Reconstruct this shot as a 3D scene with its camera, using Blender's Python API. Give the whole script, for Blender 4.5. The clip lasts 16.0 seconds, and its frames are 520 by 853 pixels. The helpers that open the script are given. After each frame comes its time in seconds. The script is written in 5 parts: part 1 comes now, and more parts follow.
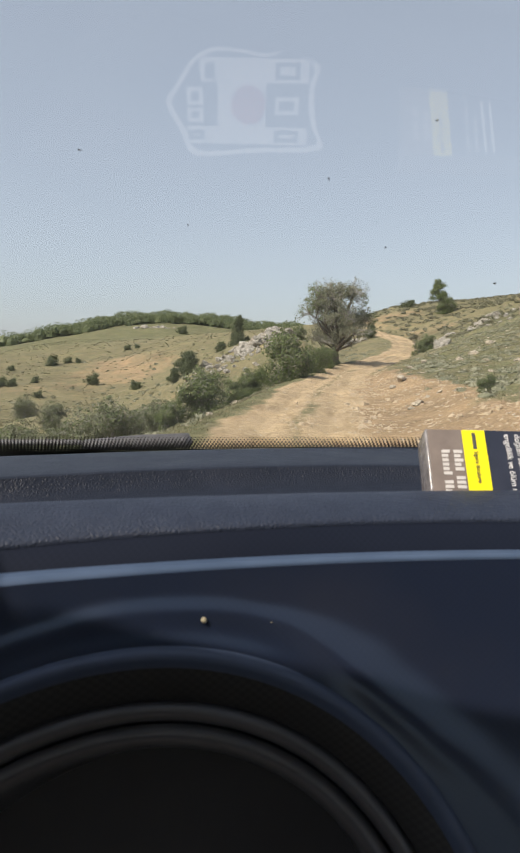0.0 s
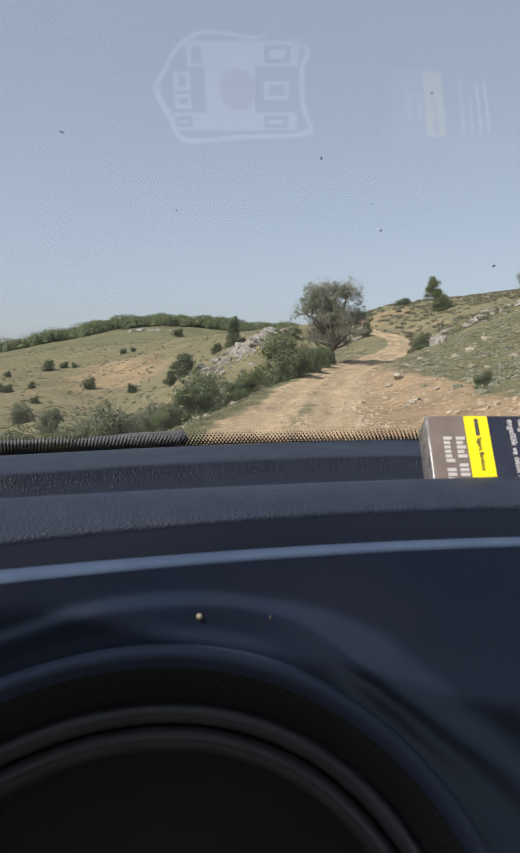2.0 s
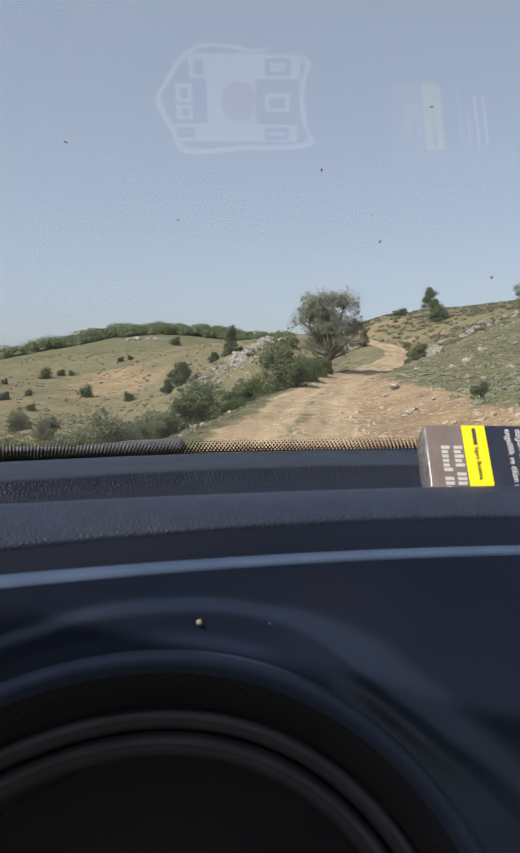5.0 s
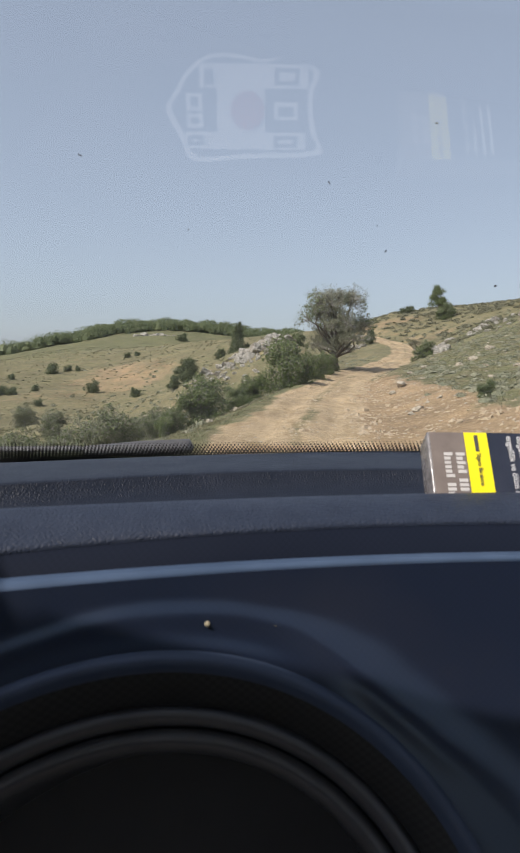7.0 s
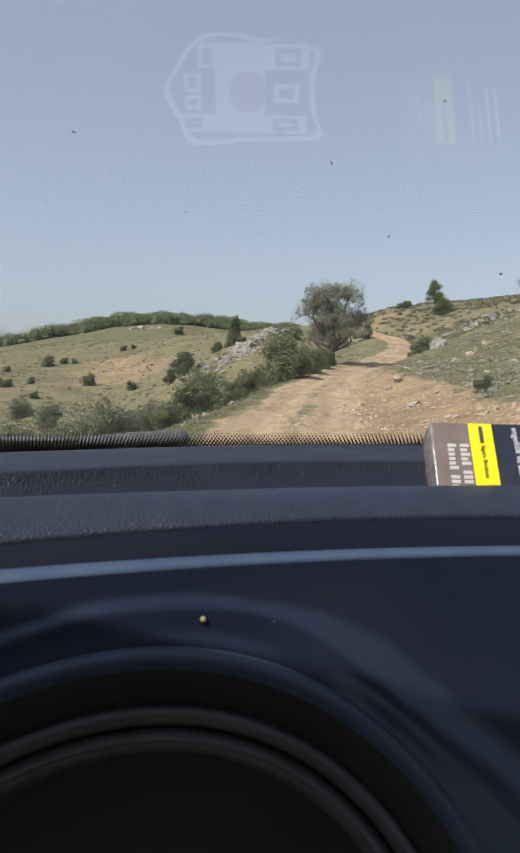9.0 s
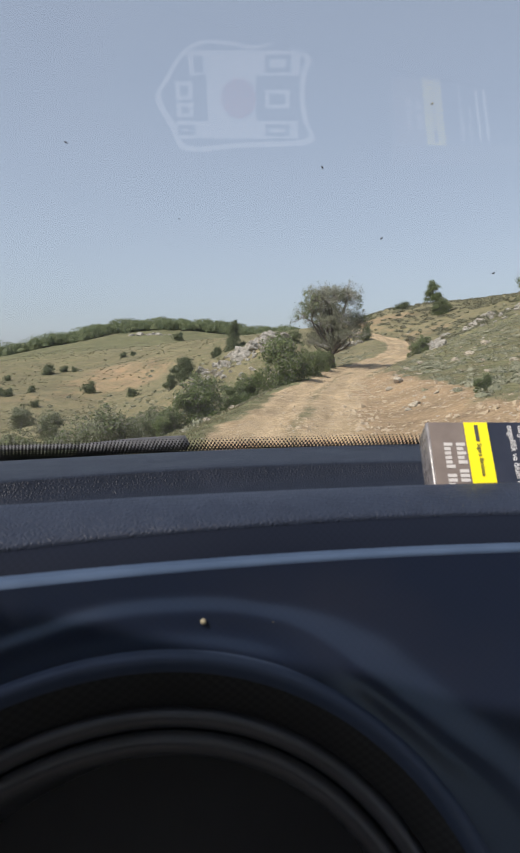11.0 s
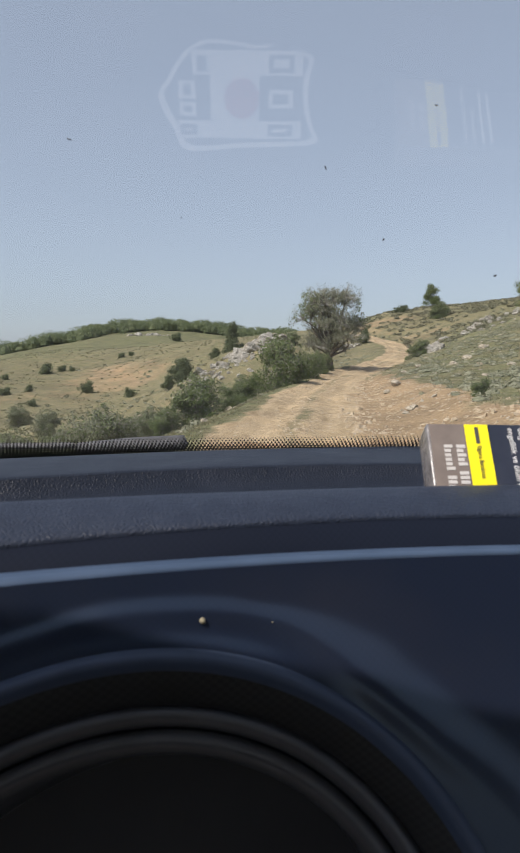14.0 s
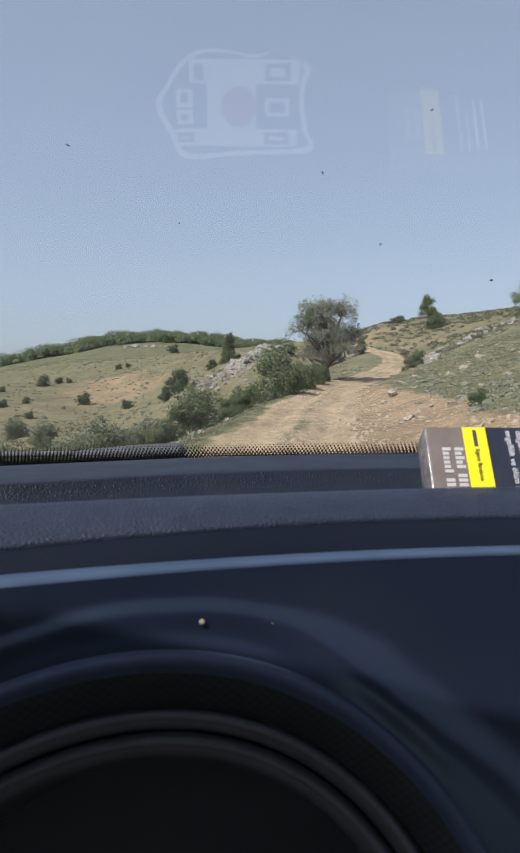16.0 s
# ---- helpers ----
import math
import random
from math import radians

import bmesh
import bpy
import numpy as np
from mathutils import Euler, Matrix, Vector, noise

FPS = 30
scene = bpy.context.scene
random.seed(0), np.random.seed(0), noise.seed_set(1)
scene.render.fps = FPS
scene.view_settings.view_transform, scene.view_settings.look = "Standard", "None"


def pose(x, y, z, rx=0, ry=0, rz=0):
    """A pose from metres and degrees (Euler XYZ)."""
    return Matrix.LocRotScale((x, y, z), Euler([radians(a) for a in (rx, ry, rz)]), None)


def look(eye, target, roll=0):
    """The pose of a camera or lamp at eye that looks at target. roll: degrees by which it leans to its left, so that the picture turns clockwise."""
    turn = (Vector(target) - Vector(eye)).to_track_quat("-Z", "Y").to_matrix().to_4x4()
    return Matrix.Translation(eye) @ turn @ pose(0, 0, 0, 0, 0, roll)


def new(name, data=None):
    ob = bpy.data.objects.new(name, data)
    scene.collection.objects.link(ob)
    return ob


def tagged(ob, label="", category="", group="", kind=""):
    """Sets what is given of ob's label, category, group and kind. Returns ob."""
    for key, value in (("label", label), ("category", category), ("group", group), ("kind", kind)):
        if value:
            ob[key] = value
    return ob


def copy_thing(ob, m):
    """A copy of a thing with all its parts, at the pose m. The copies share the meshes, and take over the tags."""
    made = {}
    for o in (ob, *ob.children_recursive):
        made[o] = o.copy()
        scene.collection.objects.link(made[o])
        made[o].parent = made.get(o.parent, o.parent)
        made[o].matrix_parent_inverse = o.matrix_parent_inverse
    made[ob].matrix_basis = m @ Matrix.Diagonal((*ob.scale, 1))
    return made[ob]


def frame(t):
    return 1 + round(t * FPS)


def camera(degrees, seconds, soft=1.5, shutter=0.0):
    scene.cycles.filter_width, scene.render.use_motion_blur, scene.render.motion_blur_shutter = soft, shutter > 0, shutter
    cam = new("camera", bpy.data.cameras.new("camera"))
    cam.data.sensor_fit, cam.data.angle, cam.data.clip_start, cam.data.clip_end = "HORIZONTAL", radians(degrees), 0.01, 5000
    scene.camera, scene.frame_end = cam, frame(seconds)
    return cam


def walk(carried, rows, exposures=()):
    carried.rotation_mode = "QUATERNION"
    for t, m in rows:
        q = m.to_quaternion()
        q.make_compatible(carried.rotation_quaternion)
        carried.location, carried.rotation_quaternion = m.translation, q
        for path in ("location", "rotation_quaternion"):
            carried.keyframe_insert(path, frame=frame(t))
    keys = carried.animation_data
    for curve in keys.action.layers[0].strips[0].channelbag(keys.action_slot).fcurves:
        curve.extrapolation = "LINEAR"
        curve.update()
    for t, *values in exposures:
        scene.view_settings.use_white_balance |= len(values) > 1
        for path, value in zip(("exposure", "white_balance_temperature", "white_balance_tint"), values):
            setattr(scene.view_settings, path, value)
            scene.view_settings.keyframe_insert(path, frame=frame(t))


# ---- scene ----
# A hand-held camera inside a car that stands on a dirt track. World: y ahead, x right, z up, the track under the car at z = 0.
EYE = 1.35
cam = camera(40.0, 16.0, soft=1.05)
cam.data.dof.use_dof, cam.data.dof.focus_distance, cam.data.dof.aperture_fstop = True, 1.8, 38.0
# seconds, x, y, z from the rest place of the eye, yaw, pitch, roll
PATH = [
    (0.0, 0.0004, -0.0134, 0.0087, 0.37, -5.91, -1.24),
    (0.5, 0.0022, -0.0091, 0.0077, 0.36, -6.05, 0.07),
    (1.0, -0.0002, -0.0045, 0.0051, -0.07, -5.84, -0.19),
    (1.5, -0.0014, 0.0063, 0.0006, -0.29, -5.76, 0.01),
    (2.0, 0.0018, 0.0002, 0.0010, 0.06, -5.83, -0.08),
    (2.5, -0.0023, -0.0053, 0.0036, -0.06, -5.47, -0.85),
    (3.0, 0.0018, -0.0028, 0.0023, 0.19, -5.52, 0.29),
    (3.5, 0.0030, -0.0139, 0.0072, 0.49, -5.69, 0.86),
    (4.0, 0.0007, 0.0024, 0.0005, 0.63, -5.34, -0.60),
    (4.5, 0.0003, 0.0005, 0.0003, -0.22, -5.10, -0.44),
    (7.0, -0.0005, -0.0129, 0.0069, 0.35, -5.37, -0.85),
    (7.5, 0.0017, -0.0116, 0.0083, 0.42, -5.90, -0.11),
    (8.0, 0.0007, -0.0075, 0.0041, 0.20, -5.53, -0.29),
    (8.5, 0.0021, -0.0033, 0.0024, 0.25, -5.42, 0.70),
    (9.0, -0.0018, -0.0003, 0.0029, 0.08, -5.84, -1.27),
    (9.5, -0.0003, -0.0101, 0.0059, 0.02, -5.61, -0.63),
    (12.0, 0.0006, 0.0002, 0.0012, 0.05, -5.45, 0.0),
    (12.5, -0.0010, -0.0044, 0.0014, -0.07, -5.24, -0.47),
    (13.0, -0.0011, -0.0057, 0.0009, -0.09, -5.14, -0.69),
    (13.5, 0.0, -0.0094, 0.0040, 0.21, -5.29, -0.68),
    (14.0, -0.0011, -0.0027, 0.0017, -0.10, -5.40, -0.68),
    (14.5, 0.0001, 0.0001, 0.0001, 0.01, -5.23, 0.0),
    (15.0, 0.0005, -0.0031, 0.0020, 0.07, -5.47, -0.01),
    (15.5, -0.0012, 0.0005, 0.0024, -0.08, -5.61, -0.79),
    (16.0, -0.0018, -0.0036, -0.0025, -0.35, -4.51, -0.43),
]
walk(cam, [(t, pose(x, y, EYE + z, 90 + pitch, roll, yaw)) for t, x, y, z, yaw, pitch, roll in PATH],
     exposures=[(0.0, 0.50, 6900, 14), (0.5, 0.64, 7000, 14), (1.2, 0.38, 6650, 14), (2.0, 0.33, 6500, 15), (14.8, 0.33, 6450, 15), (15.5, 0.31, 6150, 15), (16.0, 0.30, 6100, 15)])

# ---- sky and sun ----
SUN = Vector((-0.72, -0.42, 1.0)).normalized()
world = bpy.data.worlds.new("sky")
scene.world = world
world.use_nodes = True
wn = world.node_tree.nodes
sky = wn.new("ShaderNodeTexSky")
sky.sky_type, sky.sun_disc = "NISHITA", False
sky.sun_elevation, sky.sun_rotation = math.asin(SUN.z), math.atan2(SUN.x, SUN.y)
sky.air_density, sky.dust_density, sky.ozone_density = 1.0, 0.7, 3.0
wn["Background"].inputs["Strength"].default_value = 0.115
haze = wn.new("ShaderNodeHueSaturation")
haze.inputs["Saturation"].default_value = 0.56
world.node_tree.links.new(sky.outputs[0], haze.inputs["Color"])
veil = wn.new("ShaderNodeMixRGB")
veil.inputs[0].default_value, veil.inputs[2].default_value = 0.5, (2.75, 3.3, 4.2, 1)
world.node_tree.links.new(haze.outputs[0], veil.inputs[1])
world.node_tree.links.new(veil.outputs[0], wn["Background"].inputs["Color"])
sun = new("sun", bpy.data.lights.new("sun", "SUN"))
sun.data.energy, sun.data.angle, sun.data.color = 4.3, radians(0.6), (1.0, 0.94, 0.84)
sun.matrix_world = look(SUN * 50, (0, 0, 0))


# ---- material helpers ----
def material(name):
    m = bpy.data.materials.new(name)
    m.use_nodes = True
    return m, m.node_tree.nodes, m.node_tree.links, m.node_tree.nodes["Principled BSDF"]


def coords(n, l, scale=(1, 1, 1)):
    tc, mp = n.new("ShaderNodeTexCoord"), n.new("ShaderNodeMapping")
    mp.inputs["Scale"].default_value = scale
    l.new(tc.outputs["Object"], mp.inputs["Vector"])
    return mp.outputs["Vector"]


def noise_node(n, l, vec, scale, detail=4.0, rough=0.55):
    t = n.new("ShaderNodeTexNoise")
    t.inputs["Scale"].default_value, t.inputs["Detail"].default_value, t.inputs["Roughness"].default_value = scale, detail, rough
    l.new(vec, t.inputs["Vector"])
    return t.outputs["Fac"]


def ramp(n, l, fac, stops):
    r = n.new("ShaderNodeValToRGB")
    while len(r.color_ramp.elements) < len(stops):
        r.color_ramp.elements.new(0.5)
    for e, (p, c) in zip(r.color_ramp.elements, stops):
        e.position, e.color = p, (*c, 1)
    l.new(fac, r.inputs["Fac"])
    return r.outputs["Color"]


def mix(n, l, fac, a, b, blend="MIX"):
    m = n.new("ShaderNodeMix")
    m.data_type, m.blend_type = "RGBA", blend
    for sock, v in ((m.inputs[0], fac), (m.inputs[6], a), (m.inputs[7], b)):
        if isinstance(v, (int, float)):
            sock.default_value = v
        elif isinstance(v, tuple):
            sock.default_value = (*v, 1)
        else:
            l.new(v, sock)
    return m.outputs[2]


def math_node(n, l, op, a, b=0.0, clamp=False):
    m = n.new("ShaderNodeMath")
    m.operation, m.use_clamp = op, clamp
    for sock, v in zip(m.inputs, (a, b)):
        if isinstance(v, (int, float)):
            sock.default_value = v
        else:
            l.new(v, sock)
    return m.outputs[0]


def bump(n, l, bsdf, height, strength, distance):
    b = n.new("ShaderNodeBump")
    b.inputs["Strength"].default_value, b.inputs["Distance"].default_value = strength, distance
    l.new(height, b.inputs["Height"])
    l.new(b.outputs["Normal"], bsdf.inputs["Normal"])


def speckled(name, c1, c2, scale, rough=0.6, bump_scale=0.0, bump_size=0.001, spec=0.5, c3=None, big=0.0):
    """A material of two or three mottled colours with a fine relief."""
    m, n, l, b = material(name)
    v = coords(n, l)
    col = ramp(n, l, noise_node(n, l, v, scale), [(0.35, c1), (0.65, c2)])
    if c3:
        col = mix(n, l, ramp(n, l, noise_node(n, l, v, big), [(0.45, (0, 0, 0)), (0.6, (1, 1, 1))]), col, c3)
    l.new(col, b.inputs["Base Color"])
    b.inputs["Roughness"].default_value, b.inputs["Specular IOR Level"].default_value = rough, spec
    if bump_scale:
        bump(n, l, b, noise_node(n, l, v, bump_scale, 3.0), 0.6, bump_size)
    return m


def leaf_material(name, c1, c2, c3, glow=0.38):
    """Leaves: a colour of their own for each leaf, some light shining through."""
    m, n, l, b = material(name)
    g = n.new("ShaderNodeNewGeometry")
    col = ramp(n, l, g.outputs["Random Per Island"], [(0.0, c1), (0.55, c2), (1.0, c3)])
    l.new(col, b.inputs["Base Color"])
    b.inputs["Roughness"].default_value, b.inputs["Specular IOR Level"].default_value = 0.55, 0.3
    t, s = n.new("ShaderNodeBsdfTranslucent"), n.new("ShaderNodeMixShader")
    l.new(col, t.inputs["Color"])
    s.inputs[0].default_value = glow
    l.new(b.outputs[0], s.inputs[1])
    l.new(t.outputs[0], s.inputs[2])
    l.new(s.outputs[0], n["Material Output"].inputs["Surface"])
    return m


# ---- materials: landscape ----
def ground_material():
    m, n, l, b = material("ground")
    v = coords(n, l)
    grit, fine = noise_node(n, l, v, 30.0, 4.0, 0.7), noise_node(n, l, v, 7.0, 6.0, 0.7)
    mid, wide = noise_node(n, l, v, 0.9, 6.0, 0.65), noise_node(n, l, v, 0.055, 5.0, 0.6)
    dry = ramp(n, l, fine, [(0.28, (0.118, 0.104, 0.060)), (0.5, (0.198, 0.172, 0.102)), (0.72, (0.300, 0.258, 0.162))])
    green = ramp(n, l, fine, [(0.28, (0.078, 0.088, 0.042)), (0.5, (0.135, 0.140, 0.072)), (0.72, (0.215, 0.204, 0.118))])
    soil = ramp(n, l, fine, [(0.28, (0.225, 0.156, 0.092)), (0.5, (0.312, 0.222, 0.136)), (0.72, (0.405, 0.302, 0.196))])
    dust = ramp(n, l, fine, [(0.28, (0.315, 0.232, 0.142)), (0.5, (0.410, 0.312, 0.200)), (0.75, (0.490, 0.388, 0.265))])
    lush = n.new("ShaderNodeAttribute")
    lush.attribute_name = "lush"
    want = math_node(n, l, "ADD", math_node(n, l, "MULTIPLY", mid, 0.9), math_node(n, l, "MULTIPLY", lush.outputs["Fac"], 0.6))
    col = mix(n, l, ramp(n, l, want, [(0.48, (0, 0, 0)), (0.74, (1, 1, 1))]), dry, green)
    bare = n.new("ShaderNodeAttribute")
    bare.attribute_name = "bare"
    patch = math_node(n, l, "MULTIPLY", math_node(n, l, "SUBTRACT", wide, 0.53), 1.7)
    patch = math_node(n, l, "ADD", patch, math_node(n, l, "MULTIPLY", math_node(n, l, "SUBTRACT", mid, 0.5), 1.5))
    earth = math_node(n, l, "ADD", math_node(n, l, "MULTIPLY", bare.outputs["Fac"], 1.25), patch)
    col = mix(n, l, ramp(n, l, earth, [(0.36, (0, 0, 0)), (0.72, (1, 1, 1))]), col, soil)
    road = n.new("ShaderNodeAttribute")
    road.attribute_name = "worn"
    worn = math_node(n, l, "ADD", road.outputs["Fac"], math_node(n, l, "MULTIPLY", math_node(n, l, "SUBTRACT", mid, 0.5), 0.9))
    col = mix(n, l, ramp(n, l, worn, [(0.35, (0, 0, 0)), (0.65, (1, 1, 1))]), col, dust)
    streak = ramp(n, l, noise_node(n, l, coords(n, l, (2.6, 0.5, 1)), 1.0, 6.0, 0.7), [(0.34, (0.66, 0.62, 0.56)), (0.5, (1.0, 1.0, 1.0)), (0.66, (1.16, 1.14, 1.12))])
    col = mix(n, l, math_node(n, l, "MULTIPLY", worn, 0.9, True), col, mix(n, l, 1.0, col, streak, "MULTIPLY"))
    blotch = ramp(n, l, noise_node(n, l, v, 0.24, 7.0, 0.75), [(0.30, (0.62, 0.62, 0.63)), (0.50, (0.98, 0.97, 0.95)), (0.70, (1.22, 1.18, 1.10))])
    col = mix(n, l, 1.0, col, blotch, "MULTIPLY")
    grain = ramp(n, l, grit, [(0.30, (0.66, 0.65, 0.64)), (0.5, (1.0, 1.0, 1.0)), (0.68, (1.30, 1.29, 1.27))])
    col = mix(n, l, 0.8, col, grain, "MULTIPLY")
    # pale chips of stone and dark dry tufts, too small to build
    for size, part_of, tone in ((11.0, 0.10, (0.50, 0.46, 0.40)), (6.5, 0.13, (0.085, 0.078, 0.046)), (1.5, 0.16, (0.105, 0.100, 0.056)), (0.7, 0.10, (0.115, 0.112, 0.062))):
        vo = n.new("ShaderNodeTexVoronoi")
        vo.inputs["Scale"].default_value = size
        bend = n.new("ShaderNodeTexNoise")
        bend.inputs["Scale"].default_value, bend.inputs["Detail"].default_value = size * 1.6, 4.0
        push, moved = n.new("ShaderNodeVectorMath"), n.new("ShaderNodeVectorMath")
        push.operation, moved.operation = "SCALE", "ADD"
        push.inputs["Scale"].default_value = 1.1 / size
        l.new(v, bend.inputs["Vector"])
        l.new(bend.outputs["Color"], push.inputs[0])
        l.new(v, moved.inputs[0])
        l.new(push.outputs[0], moved.inputs[1])
        l.new(moved.outputs[0], vo.inputs["Vector"])
        sep = n.new("ShaderNodeSeparateColor")
        l.new(vo.outputs["Color"], sep.inputs[0])
        chosen = math_node(n, l, "LESS_THAN", sep.outputs[0], part_of)
        inside = math_node(n, l, "LESS_THAN", vo.outputs["Distance"], math_node(n, l, "ADD", math_node(n, l, "MULTIPLY", sep.outputs[1], 0.28), 0.12))
        here = math_node(n, l, "MULTIPLY", chosen, inside)
        if tone[0] < 0.2:
            here = math_node(n, l, "MULTIPLY", here, math_node(n, l, "LESS_THAN", math_node(n, l, "MAXIMUM", worn, math_node(n, l, "SUBTRACT", bare.outputs["Fac"], 0.3)), 0.3))
        col = mix(n, l, math_node(n, l, "MULTIPLY", here, 0.75), col, tone)
    l.new(col, b.inputs["Base Color"])
    b.inputs["Roughness"].default_value, b.inputs["Specular IOR Level"].default_value = 0.95, 0.12
    h = math_node(n, l, "ADD", math_node(n, l, "MULTIPLY", fine, 0.5), mid)
    bump(n, l, b, math_node(n, l, "ADD", h, math_node(n, l, "MULTIPLY", grit, 0.12)), 0.7, 0.07)
    return m


GROUND = ground_material()
BARK = speckled("bark", (0.10, 0.08, 0.06), (0.20, 0.17, 0.14), 14.0, 0.9, 40.0, 0.01)
GREY_TWIG = speckled("grey_twig", (0.25, 0.225, 0.21), (0.40, 0.37, 0.345), 10.0, 0.9)
LEAF_OAK = leaf_material("leaf_oak", (0.112, 0.148, 0.056), (0.170, 0.212, 0.084), (0.252, 0.292, 0.125), 0.42)
LEAF_YELLOW = leaf_material("leaf_yellow", (0.130, 0.160, 0.055), (0.205, 0.238, 0.085), (0.300, 0.320, 0.135), 0.42)
LEAF_GREY = leaf_material("leaf_grey", (0.190, 0.196, 0.130), (0.250, 0.254, 0.175), (0.330, 0.328, 0.240), 0.42)
LEAF_JUNIPER = leaf_material("leaf_juniper", (0.085, 0.108, 0.054), (0.132, 0.158, 0.078), (0.190, 0.212, 0.110), 0.35)
LEAF_THYME = leaf_material("leaf_thyme", (0.165, 0.168, 0.108), (0.232, 0.230, 0.152), (0.315, 0.302, 0.208), 0.1)
LEAF_HEATH = leaf_material("leaf_heath", (0.105, 0.102, 0.060), (0.155, 0.148, 0.090), (0.215, 0.198, 0.125), 0.1)
LEAF_GRASS = leaf_material("leaf_grass", (0.14, 0.135, 0.07), (0.22, 0.202, 0.112), (0.32, 0.28, 0.17), 0.35)
LEAF_FAR = leaf_material("leaf_far", (0.125, 0.160, 0.075), (0.172, 0.206, 0.098), (0.230, 0.255, 0.125), 0.4)
RUBBLE = speckled("rubble", (0.34, 0.26, 0.175), (0.52, 0.43, 0.32), 2.0, 0.95, 12.0, 0.02, 0.1, (0.44, 0.35, 0.24), 1.3)


def limestone_material(name, relief, tint=(1, 1, 1)):
    """Pale weathered limestone: grey lichen, ochre stains, fine cracks."""
    m, n, l, b = material(name)
    v = coords(n, l)
    col = ramp(n, l, noise_node(n, l, v, 3.0, 8.0, 0.7), [(0.30, (0.26, 0.24, 0.205)), (0.48, (0.44, 0.41, 0.36)), (0.68, (0.60, 0.56, 0.50))])
    col = mix(n, l, ramp(n, l, noise_node(n, l, v, 1.1, 5.0), [(0.52, (0, 0, 0)), (0.70, (1, 1, 1))]), col, (0.33, 0.265, 0.19))
    vo = n.new("ShaderNodeTexVoronoi")
    vo.feature = "DISTANCE_TO_EDGE"
    vo.inputs["Scale"].default_value = 2.6
    warp = n.new("ShaderNodeVectorMath")
    warp.operation = "ADD"
    nz = n.new("ShaderNodeTexNoise")
    nz.inputs["Scale"].default_value, nz.inputs["Detail"].default_value = 2.0, 4.0
    l.new(v, nz.inputs["Vector"])
    l.new(v, warp.inputs[0])
    l.new(nz.outputs["Color"], warp.inputs[1])
    l.new(warp.outputs[0], vo.inputs["Vector"])
    crack = ramp(n, l, vo.outputs["Distance"], [(0.0, (0, 0, 0)), (0.09, (1, 1, 1))])
    col = mix(n, l, crack, (0.20, 0.18, 0.15), col)
    l.new(mix(n, l, 1.0, col, tint, "MULTIPLY"), b.inputs["Base Color"])
    b.inputs["Roughness"].default_value, b.inputs["Specular IOR Level"].default_value = 0.93, 0.15
    bump(n, l, b, math_node(n, l, "ADD", crack, noise_node(n, l, v, 9.0, 6.0, 0.7)), 0.8, relief)
    return m


LIMESTONE, FIELDSTONE = limestone_material("limestone", 0.05), limestone_material("fieldstone", 0.006, (1.06, 1.0, 0.90))

# ---- materials: car ----
NAVY, NAVY_LIT = (0.020, 0.024, 0.034), (0.032, 0.037, 0.050)


def grained(name, cell, depth, rough, spec, lo=NAVY, hi=NAVY_LIT, tint=(1, 1, 1)):
    """Moulded plastic with a leather grain."""
    m, n, l, b = material(name)
    v = coords(n, l)
    vo = n.new("ShaderNodeTexVoronoi")
    vo.feature = "DISTANCE_TO_EDGE"
    vo.inputs["Scale"].default_value = 1.0 / cell
    warp = n.new("ShaderNodeVectorMath")
    warp.operation = "ADD"
    nz = n.new("ShaderNodeTexNoise")
    nz.inputs["Scale"].default_value = 0.6 / cell
    l.new(v, nz.inputs["Vector"])
    sc = n.new("ShaderNodeVectorMath")
    sc.operation = "SCALE"
    sc.inputs["Scale"].default_value = cell * 1.2
    l.new(nz.outputs["Color"], sc.inputs[0])
    l.new(v, warp.inputs[0])
    l.new(sc.outputs[0], warp.inputs[1])
    l.new(warp.outputs[0], vo.inputs["Vector"])
    l.new(ramp(n, l, noise_node(n, l, v, 60.0, 4.0), [(0.3, lo), (0.7, hi)]), b.inputs["Base Color"])
    b.inputs["Specular IOR Level"].default_value = spec
    b.inputs["Specular Tint"].default_value = (*tint, 1)
    smudge = noise_node(n, l, v, 22.0, 3.0)
    l.new(math_node(n, l, "ADD", math_node(n, l, "MULTIPLY", smudge, 0.2), rough - 0.1), b.inputs["Roughness"])
    bump(n, l, b, ramp(n, l, vo.outputs["Distance"], [(0.0, (0, 0, 0)), (0.35, (1, 1, 1))]), 0.8, depth)
    return m


